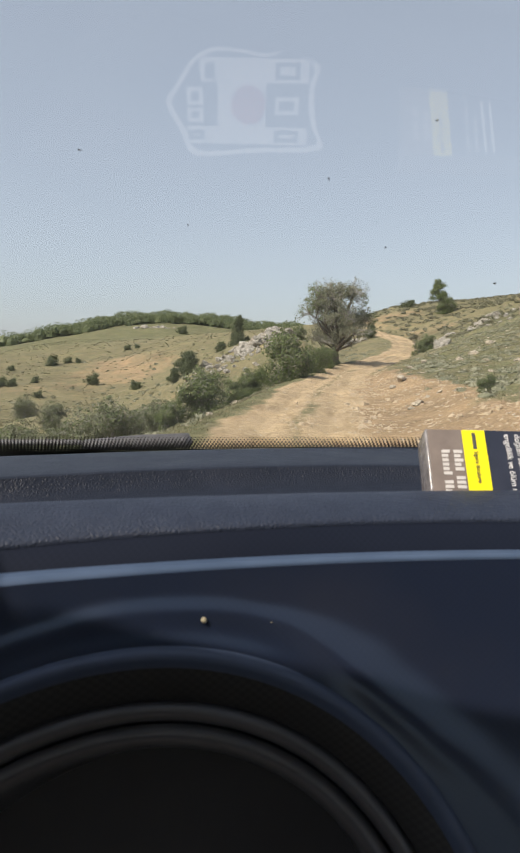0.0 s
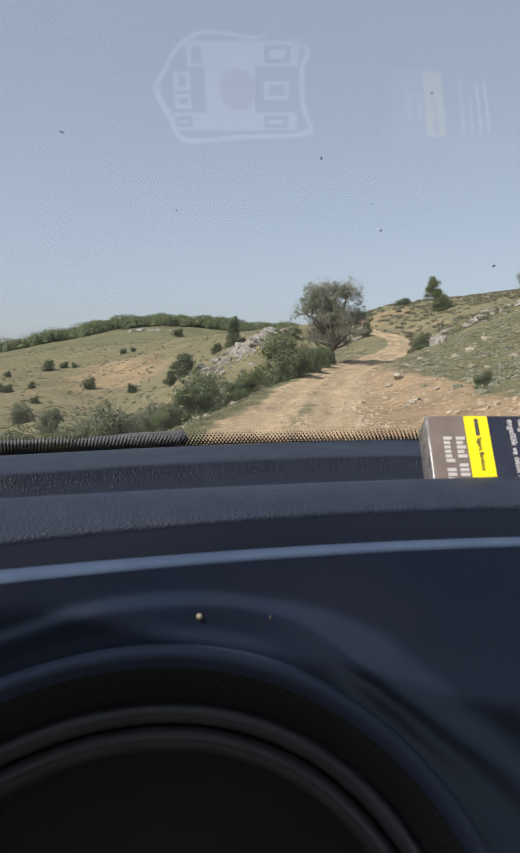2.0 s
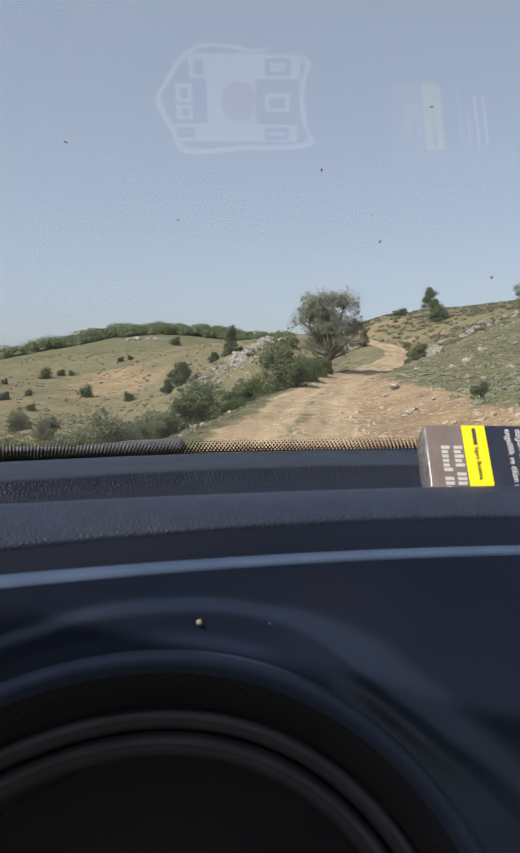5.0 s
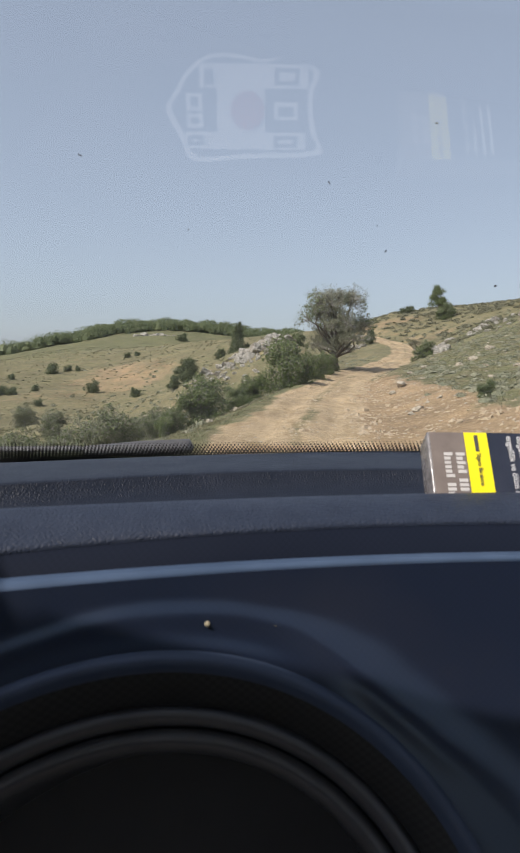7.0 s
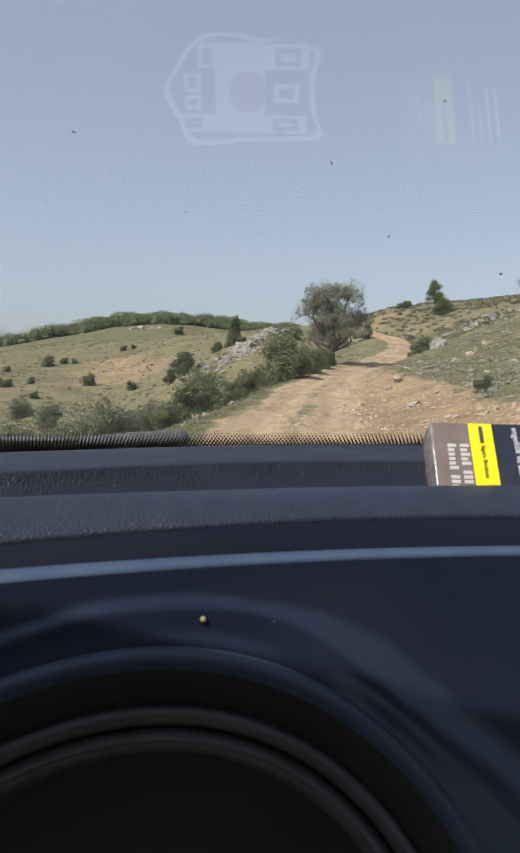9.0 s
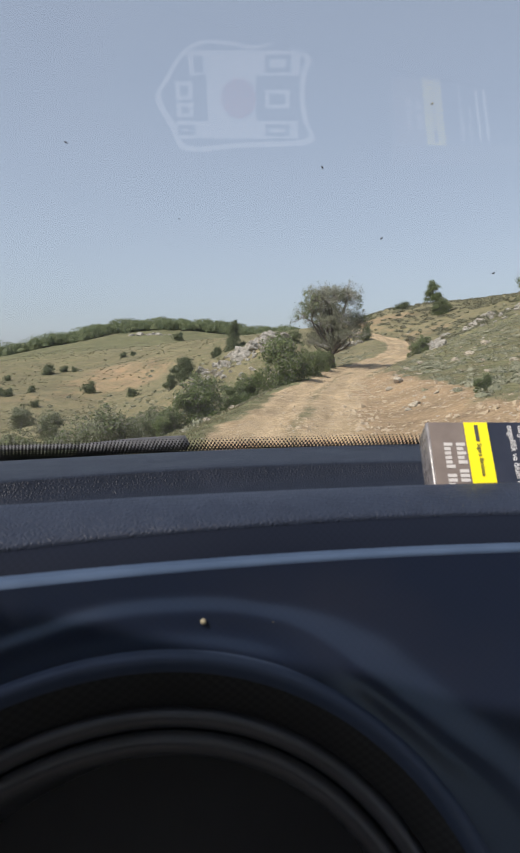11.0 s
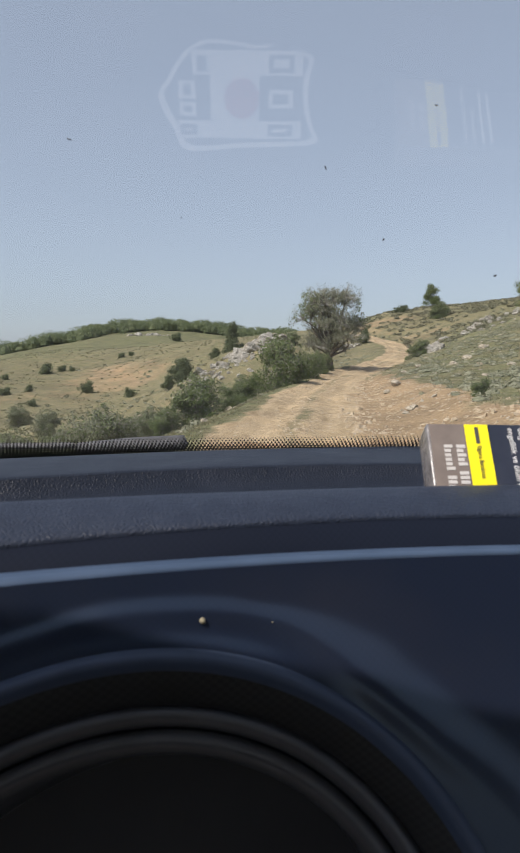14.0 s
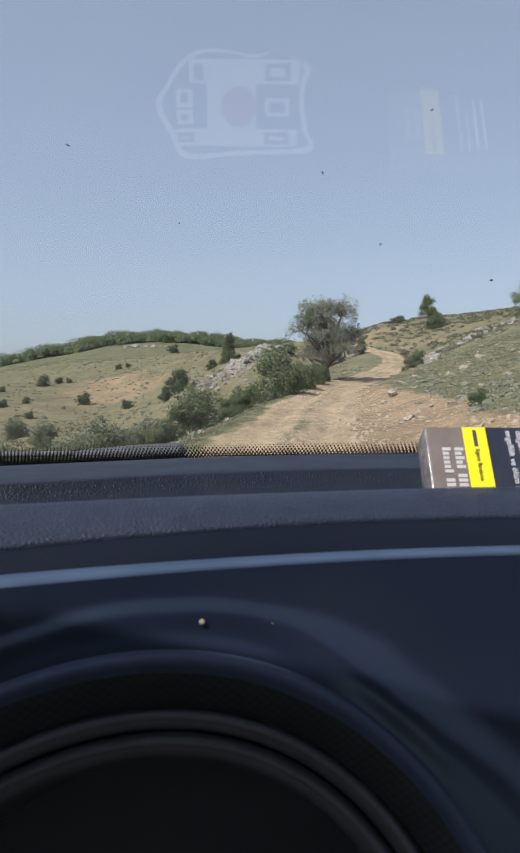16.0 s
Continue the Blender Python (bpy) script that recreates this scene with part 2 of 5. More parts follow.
def woven(name, pitch, depth, rough, lo, hi, spec=0.5, film=0.0):
    """Plastic pressed with a fine diamond weave; film: strength of a cloudy reflection painted into the colour."""
    m, n, l, b = material(name)
    v = coords(n, l)
    sep = n.new("ShaderNodeSeparateXYZ")
    l.new(v, sep.inputs[0])
    k = 2 * math.pi / pitch
    wx, wz = math_node(n, l, "MULTIPLY", sep.outputs[0], k * 0.5), math_node(n, l, "MULTIPLY", sep.outputs[2], k * 0.62)
    sa, sb = math_node(n, l, "SINE", math_node(n, l, "MULTIPLY", wx, 2.0)), math_node(n, l, "SINE", math_node(n, l, "MULTIPLY", wz, 2.0))
    cell = math_node(n, l, "ADD", math_node(n, l, "MULTIPLY", math_node(n, l, "MULTIPLY", sa, sb), 0.5), 0.5)
    cell = ramp(n, l, cell, [(0.35, (0, 0, 0)), (0.65, (1, 1, 1))])
    tone = noise_node(n, l, v, 30.0, 3.0)
    col = mix(n, l, cell, lo, hi)
    col = mix(n, l, tone, col, lo)
    if film:
        # a soft brownish reflection, painted into the colour as random cloudy patches
        sheen = ramp(n, l, noise_node(n, l, coords(n, l, (7, 14, 14)), 1.0, 5.0, 0.6), [(0.46, (0, 0, 0)), (0.72, (1, 1, 1))])
        col = mix(n, l, math_node(n, l, "MULTIPLY", sheen, film), col, (0.11, 0.095, 0.085))
    l.new(col, b.inputs["Base Color"])
    b.inputs["Roughness"].default_value, b.inputs["Specular IOR Level"].default_value = rough, spec
    bump(n, l, b, cell, 0.5, depth)
    return m


PAD = grained("pad_grain", 0.0026, 0.00026, 0.50, 0.38, (0.013, 0.019, 0.036), (0.021, 0.029, 0.050))
SHELF = grained("shelf_grain", 0.0022, 0.00030, 0.52, 0.28, (0.008, 0.012, 0.023), (0.014, 0.019, 0.032))
TROUGH = grained("trough_grain", 0.0023, 0.00030, 0.46, 0.35, (0.007, 0.0105, 0.020), (0.012, 0.016, 0.028))
FACE = woven("face_weave", 0.0034, 0.00001, 0.40, (0.0048, 0.0072, 0.0155), (0.0078, 0.0108, 0.0215), 0.25)
# the last value mixes a faint painted reflection into the panel's colour
PANEL = woven("panel_weave", 0.0034, 0.000003, 0.31, (0.0066, 0.0104, 0.0235), (0.0094, 0.0140, 0.0305), 0.75, 0.06)
for _b in (PANEL.node_tree.nodes["Principled BSDF"],):
    _b.inputs["Specular Tint"].default_value = (0.60, 0.80, 1.0, 1)
    _b.inputs["Coat Weight"].default_value, _b.inputs["Coat Roughness"].default_value, _b.inputs["Coat IOR"].default_value = 0.25, 0.30, 1.6
STRIP = speckled("strip_gloss", (0.040, 0.066, 0.115), (0.052, 0.082, 0.138), 40.0, 0.36, spec=0.75)
LIP = speckled("lip_gloss", (0.028, 0.042, 0.074), (0.035, 0.050, 0.086), 40.0, 0.50, spec=0.5)
BAND = woven("band_weave", 0.0046, 0.0001, 0.5, (0.010, 0.0098, 0.0095), (0.026, 0.0245, 0.023), 0.4)
RING = speckled("ring_gloss", (0.040, 0.040, 0.043), (0.052, 0.052, 0.056), 50.0, 0.36, spec=0.85)
LENS = speckled("lens_black", (0.048, 0.046, 0.045), (0.054, 0.052, 0.051), 20.0, 0.7, spec=0.1)
RUBBER = speckled("rubber", (0.062, 0.058, 0.062), (0.092, 0.087, 0.091), 80.0, 0.6, 300.0, 0.0004)
LINING = speckled("lining", (0.022, 0.022, 0.024), (0.034, 0.034, 0.036), 90.0, 0.95, 400.0, 0.0006)
HEADLINER = speckled("headliner", (0.36, 0.345, 0.325), (0.44, 0.42, 0.395), 30.0, 0.95, 300.0, 0.0006, 0.1)
BODY_PAINT = speckled("body_paint", (0.16, 0.18, 0.20), (0.19, 0.21, 0.23), 6.0, 0.35, spec=0.6)
STEEL = speckled("steel", (0.30, 0.30, 0.31), (0.38, 0.38, 0.39), 20.0, 0.4, spec=0.6)


def glass_material():
    m, n, l, b = material("windscreen_glass")
    tr, gl, fr, mx = (n.new("ShaderNode" + k) for k in ("BsdfTransparent", "BsdfGlossy", "Fresnel", "MixShader"))
    tr.inputs["Color"].default_value = (0.93, 0.96, 0.955, 1)
    gl.inputs["Roughness"].default_value = 0.004
    fr.inputs["IOR"].default_value = 1.60
    l.new(fr.outputs[0], mx.inputs[0])
    l.new(tr.outputs[0], mx.inputs[1])
    l.new(gl.outputs[0], mx.inputs[2])
    l.new(mx.outputs[0], n["Material Output"].inputs["Surface"])
    return m


def frit_material():
    """Black enamel along the foot of the glass that thins out into dots."""
    m, n, l, b = material("frit_dots")
    at = n.new("ShaderNodeAttribute")
    at.attribute_name = "fade"
    tc = n.new("ShaderNodeUVMap")
    sep = n.new("ShaderNodeSeparateXYZ")
    l.new(tc.outputs[0], sep.inputs[0])
    # rows of dots, every second row shifted by half a step
    sx = math_node(n, l, "COSINE", math_node(n, l, "MULTIPLY", sep.outputs[0], 2 * math.pi / 0.0037))
    sy = math_node(n, l, "COSINE", math_node(n, l, "MULTIPLY", sep.outputs[1], 2 * math.pi / 0.0118))
    dots = math_node(n, l, "ADD", math_node(n, l, "MULTIPLY", math_node(n, l, "MULTIPLY", sx, sy), 0.5), 0.5)
    solid = math_node(n, l, "GREATER_THAN", math_node(n, l, "ADD", dots, at.outputs["Fac"]), 1.0)
    b.inputs["Base Color"].default_value, b.inputs["Roughness"].default_value = (0.008, 0.008, 0.009, 1), 0.5
    tr, mx = n.new("ShaderNodeBsdfTransparent"), n.new("ShaderNodeMixShader")
    l.new(solid, mx.inputs[0])
    l.new(tr.outputs[0], mx.inputs[1])
    l.new(b.outputs[0], mx.inputs[2])
    l.new(mx.outputs[0], n["Material Output"].inputs["Surface"])
    return m




def clear_material():
    """The outer face of the pane: a slight tint and a thin film of road dust."""
    m, n, l, b = material("clear_glass")
    tr = n.new("ShaderNodeBsdfTransparent")
    tr.inputs["Color"].default_value = (0.97, 0.985, 0.98, 1)
    dust, mx = n.new("ShaderNodeBsdfTranslucent"), n.new("ShaderNodeMixShader")
    dust.inputs["Color"].default_value = (0.80, 0.76, 0.70, 1)
    film = noise_node(n, l, coords(n, l), 14.0, 4.0)
    l.new(math_node(n, l, "MULTIPLY", film, 0.030), mx.inputs[0])
    l.new(tr.outputs[0], mx.inputs[1])
    l.new(dust.outputs[0], mx.inputs[2])
    l.new(mx.outputs[0], n["Material Output"].inputs["Surface"])
    return m


GLASS, CLEAR, FRIT = glass_material(), clear_material(), frit_material()
CARD_BROWN = speckled("card_brown", (0.165, 0.135, 0.118), (0.21, 0.175, 0.152), 60.0, 0.32, 120.0, 0.0003, 0.6)
CARD_YELLOW = speckled("card_yellow", (0.86, 0.72, 0.01), (0.92, 0.78, 0.015), 50.0, 0.35, spec=0.5)
CARD_NAVY = speckled("card_navy", (0.020, 0.025, 0.042), (0.028, 0.033, 0.052), 60.0, 0.32, 120.0, 0.0003, 0.6)
CARD_EDGE = speckled("card_edge", (0.11, 0.10, 0.10), (0.20, 0.19, 0.19), 160.0, 0.25, 200.0, 0.0008, 0.7)
INK_WHITE = speckled("ink_white", (0.74, 0.74, 0.73), (0.80, 0.80, 0.79), 90.0, 0.5)
INK_GREY = speckled("ink_grey", (0.48, 0.46, 0.44), (0.54, 0.52, 0.50), 90.0, 0.5)
INK_DARK = speckled("ink_dark", (0.05, 0.05, 0.05), (0.07, 0.07, 0.07), 90.0, 0.5)
ENAMEL_BLACK = speckled("enamel_black", (0.012, 0.012, 0.014), (0.02, 0.02, 0.022), 60.0, 0.3)
ENAMEL_WHITE = speckled("enamel_white", (0.74, 0.74, 0.73), (0.80, 0.80, 0.79), 60.0, 0.35)
ENAMEL_RED = speckled("enamel_red", (0.40, 0.07, 0.07), (0.48, 0.10, 0.09), 60.0, 0.35)
CRUMB = speckled("crumb", (0.24, 0.21, 0.14), (0.36, 0.32, 0.21), 800.0, 0.8)
GRIME = speckled("grime", (0.03, 0.025, 0.02), (0.06, 0.05, 0.04), 500.0, 0.9)


# ---- mesh helpers ----
def mesh_object(name, verts, faces, mat, parent=None, smooth=False, label=""):
    me = bpy.data.meshes.new(name)
    me.from_pydata([tuple(v) for v in verts] if not isinstance(verts, np.ndarray) else verts.tolist(), [],
                   faces.tolist() if isinstance(faces, np.ndarray) else faces)
    me.materials.append(mat)
    if smooth:
        me.polygons.foreach_set("use_smooth", np.ones(len(me.polygons), dtype=bool))
    me.update()
    ob = new(name, me)
    ob.parent = parent
    if label:
        tagged(ob, label)
    return ob


def part(name, bm, mat, parent, label="", smooth=False):
    me = bpy.data.meshes.new(name)
    bm.normal_update()
    bm.to_mesh(me)
    bm.free()
    me.materials.append(mat)
    if smooth:
        me.polygons.foreach_set("use_smooth", np.ones(len(me.polygons), dtype=bool))
    ob = new(name, me)
    ob.parent = parent
    if label:
        tagged(ob, label)
    return ob


def box_bm(lo, hi, bevel=0.0, segments=2):
    bm = bmesh.new()
    bmesh.ops.create_cube(bm, size=1)
    for v in bm.verts:
        v.co = Vector([a + (c + 0.5) * (b - a) for a, b, c in zip(lo, hi, v.co)])
    if bevel:
        bmesh.ops.bevel(bm, geom=bm.edges[:], offset=bevel, segments=segments, affect="EDGES", profile=0.6)
    return bm


def grid_faces(nu, nv):
    i = np.arange(nu * nv).reshape(nu, nv)
    return np.stack([i[:-1, :-1], i[1:, :-1], i[1:, 1:], i[:-1, 1:]], -1).reshape(-1, 4)


def empty(name, place=(0, 0, 0)):
    ob = new(name)
    ob.empty_display_size = 0.2
    ob.location = place
    return ob


def value_noise(x, y, seed=0):
    """Smooth random heights between -1 and 1, one lattice point a unit."""
    xi, yi = np.floor(x).astype(np.int64), np.floor(y).astype(np.int64)
    fx, fy = x - xi, y - yi
    fx, fy = fx * fx * (3 - 2 * fx), fy * fy * (3 - 2 * fy)

    def h(a, b):
        k = (a * 374761393 + b * 668265263 + seed * 1442695041) & 0x7FFFFFFF
        k = ((k ^ (k >> 13)) * 1274126177) & 0x7FFFFFFF
        return ((k ^ (k >> 16)) & 0xFFFF) / 32767.5 - 1
    return (h(xi, yi) * (1 - fx) + h(xi + 1, yi) * fx) * (1 - fy) + (h(xi, yi + 1) * (1 - fx) + h(xi + 1, yi + 1) * fx) * fy


def fbm(x, y, octaves=4, seed=0):
    s, a = 0.0, 1.0
    for k in range(octaves):
        s, a, x, y = s + a * value_noise(x, y, seed + k), a * 0.5, x * 2.03 + 7.1, y * 2.03 - 3.7
    return s / 1.9


def step(v, a, b):
    t = np.clip((v - a) / (b - a), 0, 1)
    return t * t * (3 - 2 * t)


# ---- the ground ----
TRACK = [(-400, -60, -6), (-120, -12, -2.5), (-60, -3, -1.2), (-25, -0.6, -0.4), (0, 0.0, 0.0), (12, 0.55, 0.02), (20, 1.29, 0.05), (29, 2.52, 0.13),
         (37, 4.05, 0.34), (46, 6.42, 0.69), (55, 9.33, 1.12), (61, 11.45, 1.47), (67, 13.2, 2.04), (74, 14.4, 2.73), (80, 14.4, 3.31), (86, 13.9, 3.83),
         (92, 12.75, 4.47), (98, 11.0, 5.1), (112, 5.0, 5.4), (135, -8, 4.6), (180, -20, 3.6), (400, -20, 0.0), (5000, 0, 0)]
_ty = np.arange(-400, 5000, 0.5)
_tx = np.interp(_ty, [r[0] for r in TRACK], [r[1] for r in TRACK])
_tz = np.interp(_ty, [r[0] for r in TRACK], [r[2] for r in TRACK])
_k = np.hanning(19) / np.hanning(19).sum()
_tx, _tz = (np.convolve(np.pad(a, 9, mode="edge"), _k, mode="valid") for a in (_tx, _tz))


def track_at(y):
    return np.interp(y, _ty, _tx), np.interp(y, _ty, _tz)


def lie(x, y):
    """Height of the ground, wear of the track, bareness of the soil and lushness of the grass at (x, y)."""
    x, y = np.asarray(x, float), np.asarray(y, float)
    rx, rz = track_at(y)
    slope = (track_at(y + 1)[0] - track_at(y - 1)[0]) / 2
    u = (x - rx) / np.sqrt(1 + slope ** 2)
    near = 1 - step(y, 105, 150)
    u = u + 0.25 * fbm(x * 0.35, y * 0.35, 2, 3)
    # right side: a low cut bank, then a stony slope that steepens further on
    bank = 0.52 * step(u, 1.6, 3.9 - 1.2 * step(y, 20, 34))
    rise = np.clip(u - 3.0, 0, None)
    steep = 0.10 + 0.30 * step(y, 20, 62) * (1 - 0.95 * step(y, 76, 104))
    right = bank + steep * np.minimum(rise, 11) + 0.10 * np.clip(rise - 11, 0, 60)
    # left side: falls off into a shallow valley
    fall = np.clip(-u - 1.7, 0, None)
    left = -5.2 * (1 - np.exp(-fall * 0.46 / 5.2 * (1 + 0.25 * step(fall, 2, 9)))) * (1 - 0.25 * step(y, 60, 110)) * (1 - 0.6 * step(y, 38, 52))
    z = rz + np.where(u > 0, right, left)
    # the far side of the valley, up to a wooded ridge
    crest = np.interp(x, [-400, -140, -80, -63, -50, -38, -26, -18, -11, -3, 20, 60, 150, 400], [-4, -4, -1.6, 3.0, 6.6, 9.2, 10.2, 9.9, 8.8, 7.6, 7.0, 11.0, 16.0, 6.0])
    floor = -5.4 + 0.02 * np.clip(x + 20, 0, 200)
    across = floor + (crest - floor) * (0.35 * step(y, 55, 120) + 0.65 * step(y, 95, 225)) * (1 - 0.75 * step(y, 240, 480)) + 3.0 * step(y, 400, 900)
    # the brow of the hill that the track climbs round
    brow = np.interp(x, [2, 9, 13, 16, 19, 25.5, 31, 40, 70], [3.4, 5.0, 6.4, 7.4, 8.5, 9.7, 10.3, 11.3, 12.5])
    over = np.maximum(step(-u, 9, 34), step(y, 116, 165))
    z = z * (1 - over) + across * over
    z = np.where(u > 0, np.maximum(z, z + (brow - z) * step(y, 84, 113) * (1 - step(y, 118, 165)) * step(u, 0.5, 5)), z)
    # a limestone spur left of the track
    spur = np.interp(x, [-14, -8.2, -5.1, -2.3, 0.8, 3.0, 5.0, 6.2, 12], [-5.2, -2.8, 0.2, 1.5, 2.5, 2.2, 0.6, -2.0, -9.0]) + 0.5 * fbm(x * 0.3, y * 0.3, 3, 61)
    z = z + np.maximum(spur - z, 0) * np.exp(-np.abs((y - 53) / 8.0) ** 2.4)
    away = step(np.abs(u), 1.4, 4.0)
    dist = np.hypot(x, y)
    z = z + away * (0.13 * fbm(x * 0.9, y * 0.9, 4, 11) + 0.40 * fbm(x * 0.11, y * 0.11, 4, 5) * step(dist, 6, 40))
    z = z + 0.7 * fbm(x * 0.03, y * 0.03, 4, 21) * step(dist, 60, 200)
    # wheel ruts and a low middle ridge
    ruts = -0.085 * (np.exp(-((u - 0.62) / 0.22) ** 2) + np.exp(-((u + 0.62) / 0.22) ** 2)) + 0.045 * fbm(x * 1.6, y * 1.6, 4, 8)
    z = z + (1 - away) * ruts
    worn = (1 - step(np.abs(u) + 0.45 * fbm(x * 0.8, y * 0.8, 3, 47), 0.95, 1.75)) * near
    worn = worn * (1 - 0.85 * np.exp(-(u / 0.24) ** 2) * (0.55 + 0.45 * fbm(x * 0.5, y * 0.5, 2, 41))) * (1 - 0.25 * step(fbm(x * 0.8, y * 0.3, 3, 44), 0.15, 0.6))
    edge = 3.7 + 0.9 * fbm(x * 0.35, y * 0.35, 3, 17) - 1.5 * step(y, 20, 34)
    bare = 0.95 * step(u, 0.7, 1.2) * (1 - step(u, edge - 0.6, edge + 0.7)) * (0.25 + 0.75 * (1 - step(y, 28, 44))) * near
    bare = bare + 0.36 * step(u, 1.0, 3) * step(y, 66, 80) * (1 - step(u, 6, 20)) * (1 - step(y, 96, 112))
    bare = bare + 0.46 * np.exp(-((x + 18) / 9) ** 2 - ((y - 96) / 16) ** 2) + 0.30 * np.exp(-((x + 30) / 16) ** 2 - ((y - 82) / 14) ** 2)
    bare = bare + 0.35 * np.exp(-((x + 5) / 6) ** 2 - ((y - 42) / 12) ** 2)
    lush = 0.32 * step(-u, 1.2, 1.8) * (1 - step(-u, 3, 7)) * (1 - step(y, 38, 50)) + 0.18 * step(u, 2.6, 4.5) * (1 - step(y, 60, 85)) + 0.25 * step(y, 112, 150) * (1 - step(x, 0, 40)) + 0.15
    return z, worn, bare, lush


def spaced(limit, first, grow):
    out, p = [], 0.0
    while p < limit:
        p += max(first, grow * p)
        out.append(p)
    return out


def build_ground():
    ys = np.array([-v for v in spaced(380, 0.6, 0.09)][::-1] + [0.0] + spaced(4200, 0.18, 0.0140))
    xs = np.array([-v for v in spaced(3500, 0.14, 0.027)][::-1] + [0.0] + spaced(3500, 0.14, 0.027))
    gx, gy = np.meshgrid(xs, ys, indexing="ij")
    shift = track_at(np.clip(gy, -60, 90))[0] * np.exp(-(gx / 40) ** 2)
    gx = gx + shift
    z, worn, bare, lush = lie(gx, gy)
    verts = np.stack([gx, gy, z], -1).reshape(-1, 3)
    ob = mesh_object("ground", verts, grid_faces(*gx.shape), GROUND, smooth=True)
    for key, val in (("worn", worn), ("bare", bare), ("lush", lush)):
        ob.data.attributes.new(key, "FLOAT", "POINT").data.foreach_set("value", val.reshape(-1).astype(np.float32))
    return tagged(ob, "dry grassy hillside with an ochre dirt track", "ground", kind="structure")


build_ground()


def on_ground(x, y):
    return float(lie(np.array([x]), np.array([y]))[0][0])


# ---- plants ----
def tubes(branches, sides=5):
    """Tapered tubes along lists of (points, radii)."""
    verts, faces = [], []
    for pts, rad in branches:
        pts = [Vector(p) for p in pts]
        base = len(verts)
        for i, p in enumerate(pts):
            d = (pts[min(i + 1, len(pts) - 1)] - pts[max(i - 1, 0)]).normalized()
            a = d.cross(Vector((0.31, 0.87, 0.12))).normalized()
            b = d.cross(a)
            for k in range(sides):
                w = 2 * math.pi * k / sides
                verts.append(p + (a * math.cos(w) + b * math.sin(w)) * rad[i])
        for i in range(len(pts) - 1):
            for k in range(sides):
                k2 = (k + 1) % sides
                faces.append((base + i * sides + k, base + i * sides + k2, base + (i + 1) * sides + k2, base + (i + 1) * sides + k))
    return verts, faces


def leaves(centres, size, rng, stretch=1.5, out=None):
    """One small folded leaf at each centre; out: the way that the leaves mostly face."""
    c = np.asarray(centres)
    n = len(c)
    k = rng.normal(size=(n, 3))
    if out is not None:
        k = k * 0.42 + out
    k /= np.linalg.norm(k, axis=1, keepdims=True)
    a = np.cross(k, rng.normal(size=(n, 3)))
    a /= np.linalg.norm(a, axis=1, keepdims=True)
    b = np.cross(k, a)
    s = size * rng.uniform(0.6, 1.35, (n, 1))
    v = np.stack([c - a * s * stretch * 0.5, c + b * s * 0.45 + k * s * 0.15, c + a * s * stretch * 0.5, c - b * s * 0.45 + k * s * 0.15], 1)
    f = np.arange(n * 4).reshape(n, 4)
    return v.reshape(-1, 3), np.concatenate([f[:, [0, 1, 2]], f[:, [0, 2, 3]]])


def outward(pts, centre):
    d = (np.asarray(pts) - np.asarray(centre)) + np.array([0, 0, 0.15])
    return d / np.maximum(np.linalg.norm(d, axis=1, keepdims=True), 1e-6)


def bent(a, b, rng, sag, parts=3):
    a, b = np.asarray(a, float), np.asarray(b, float)
    w = rng.normal(size=3) * np.linalg.norm(b - a) * sag
    return [tuple(a + (b - a) * t + w * math.sin(math.pi * t)) for t in np.linspace(0, 1, parts + 1)]


def crown_points(lobes, clusters, per, spread, rng, low=False):
    """Leaf places in clusters that sit mostly on the skin of the lobes."""
    tips, pts = [], []
    for _ in range(clusters):
        c, r = lobes[rng.integers(len(lobes))]
        d = rng.normal(size=3)
        d /= np.linalg.norm(d)
        if d[2] < -0.35 and not low:
            d[2] *= -0.5
        p = np.array(c) + d * np.array(r) * rng.uniform(0.35, 1.08) ** 0.6
        p[2] = max(p[2], 0.02) if low else p[2]
        tips.append(p)
        pts.append(p + rng.normal(size=(per, 3)) * spread * rng.uniform(0.5, 1.3))
    return tips, np.concatenate(pts)


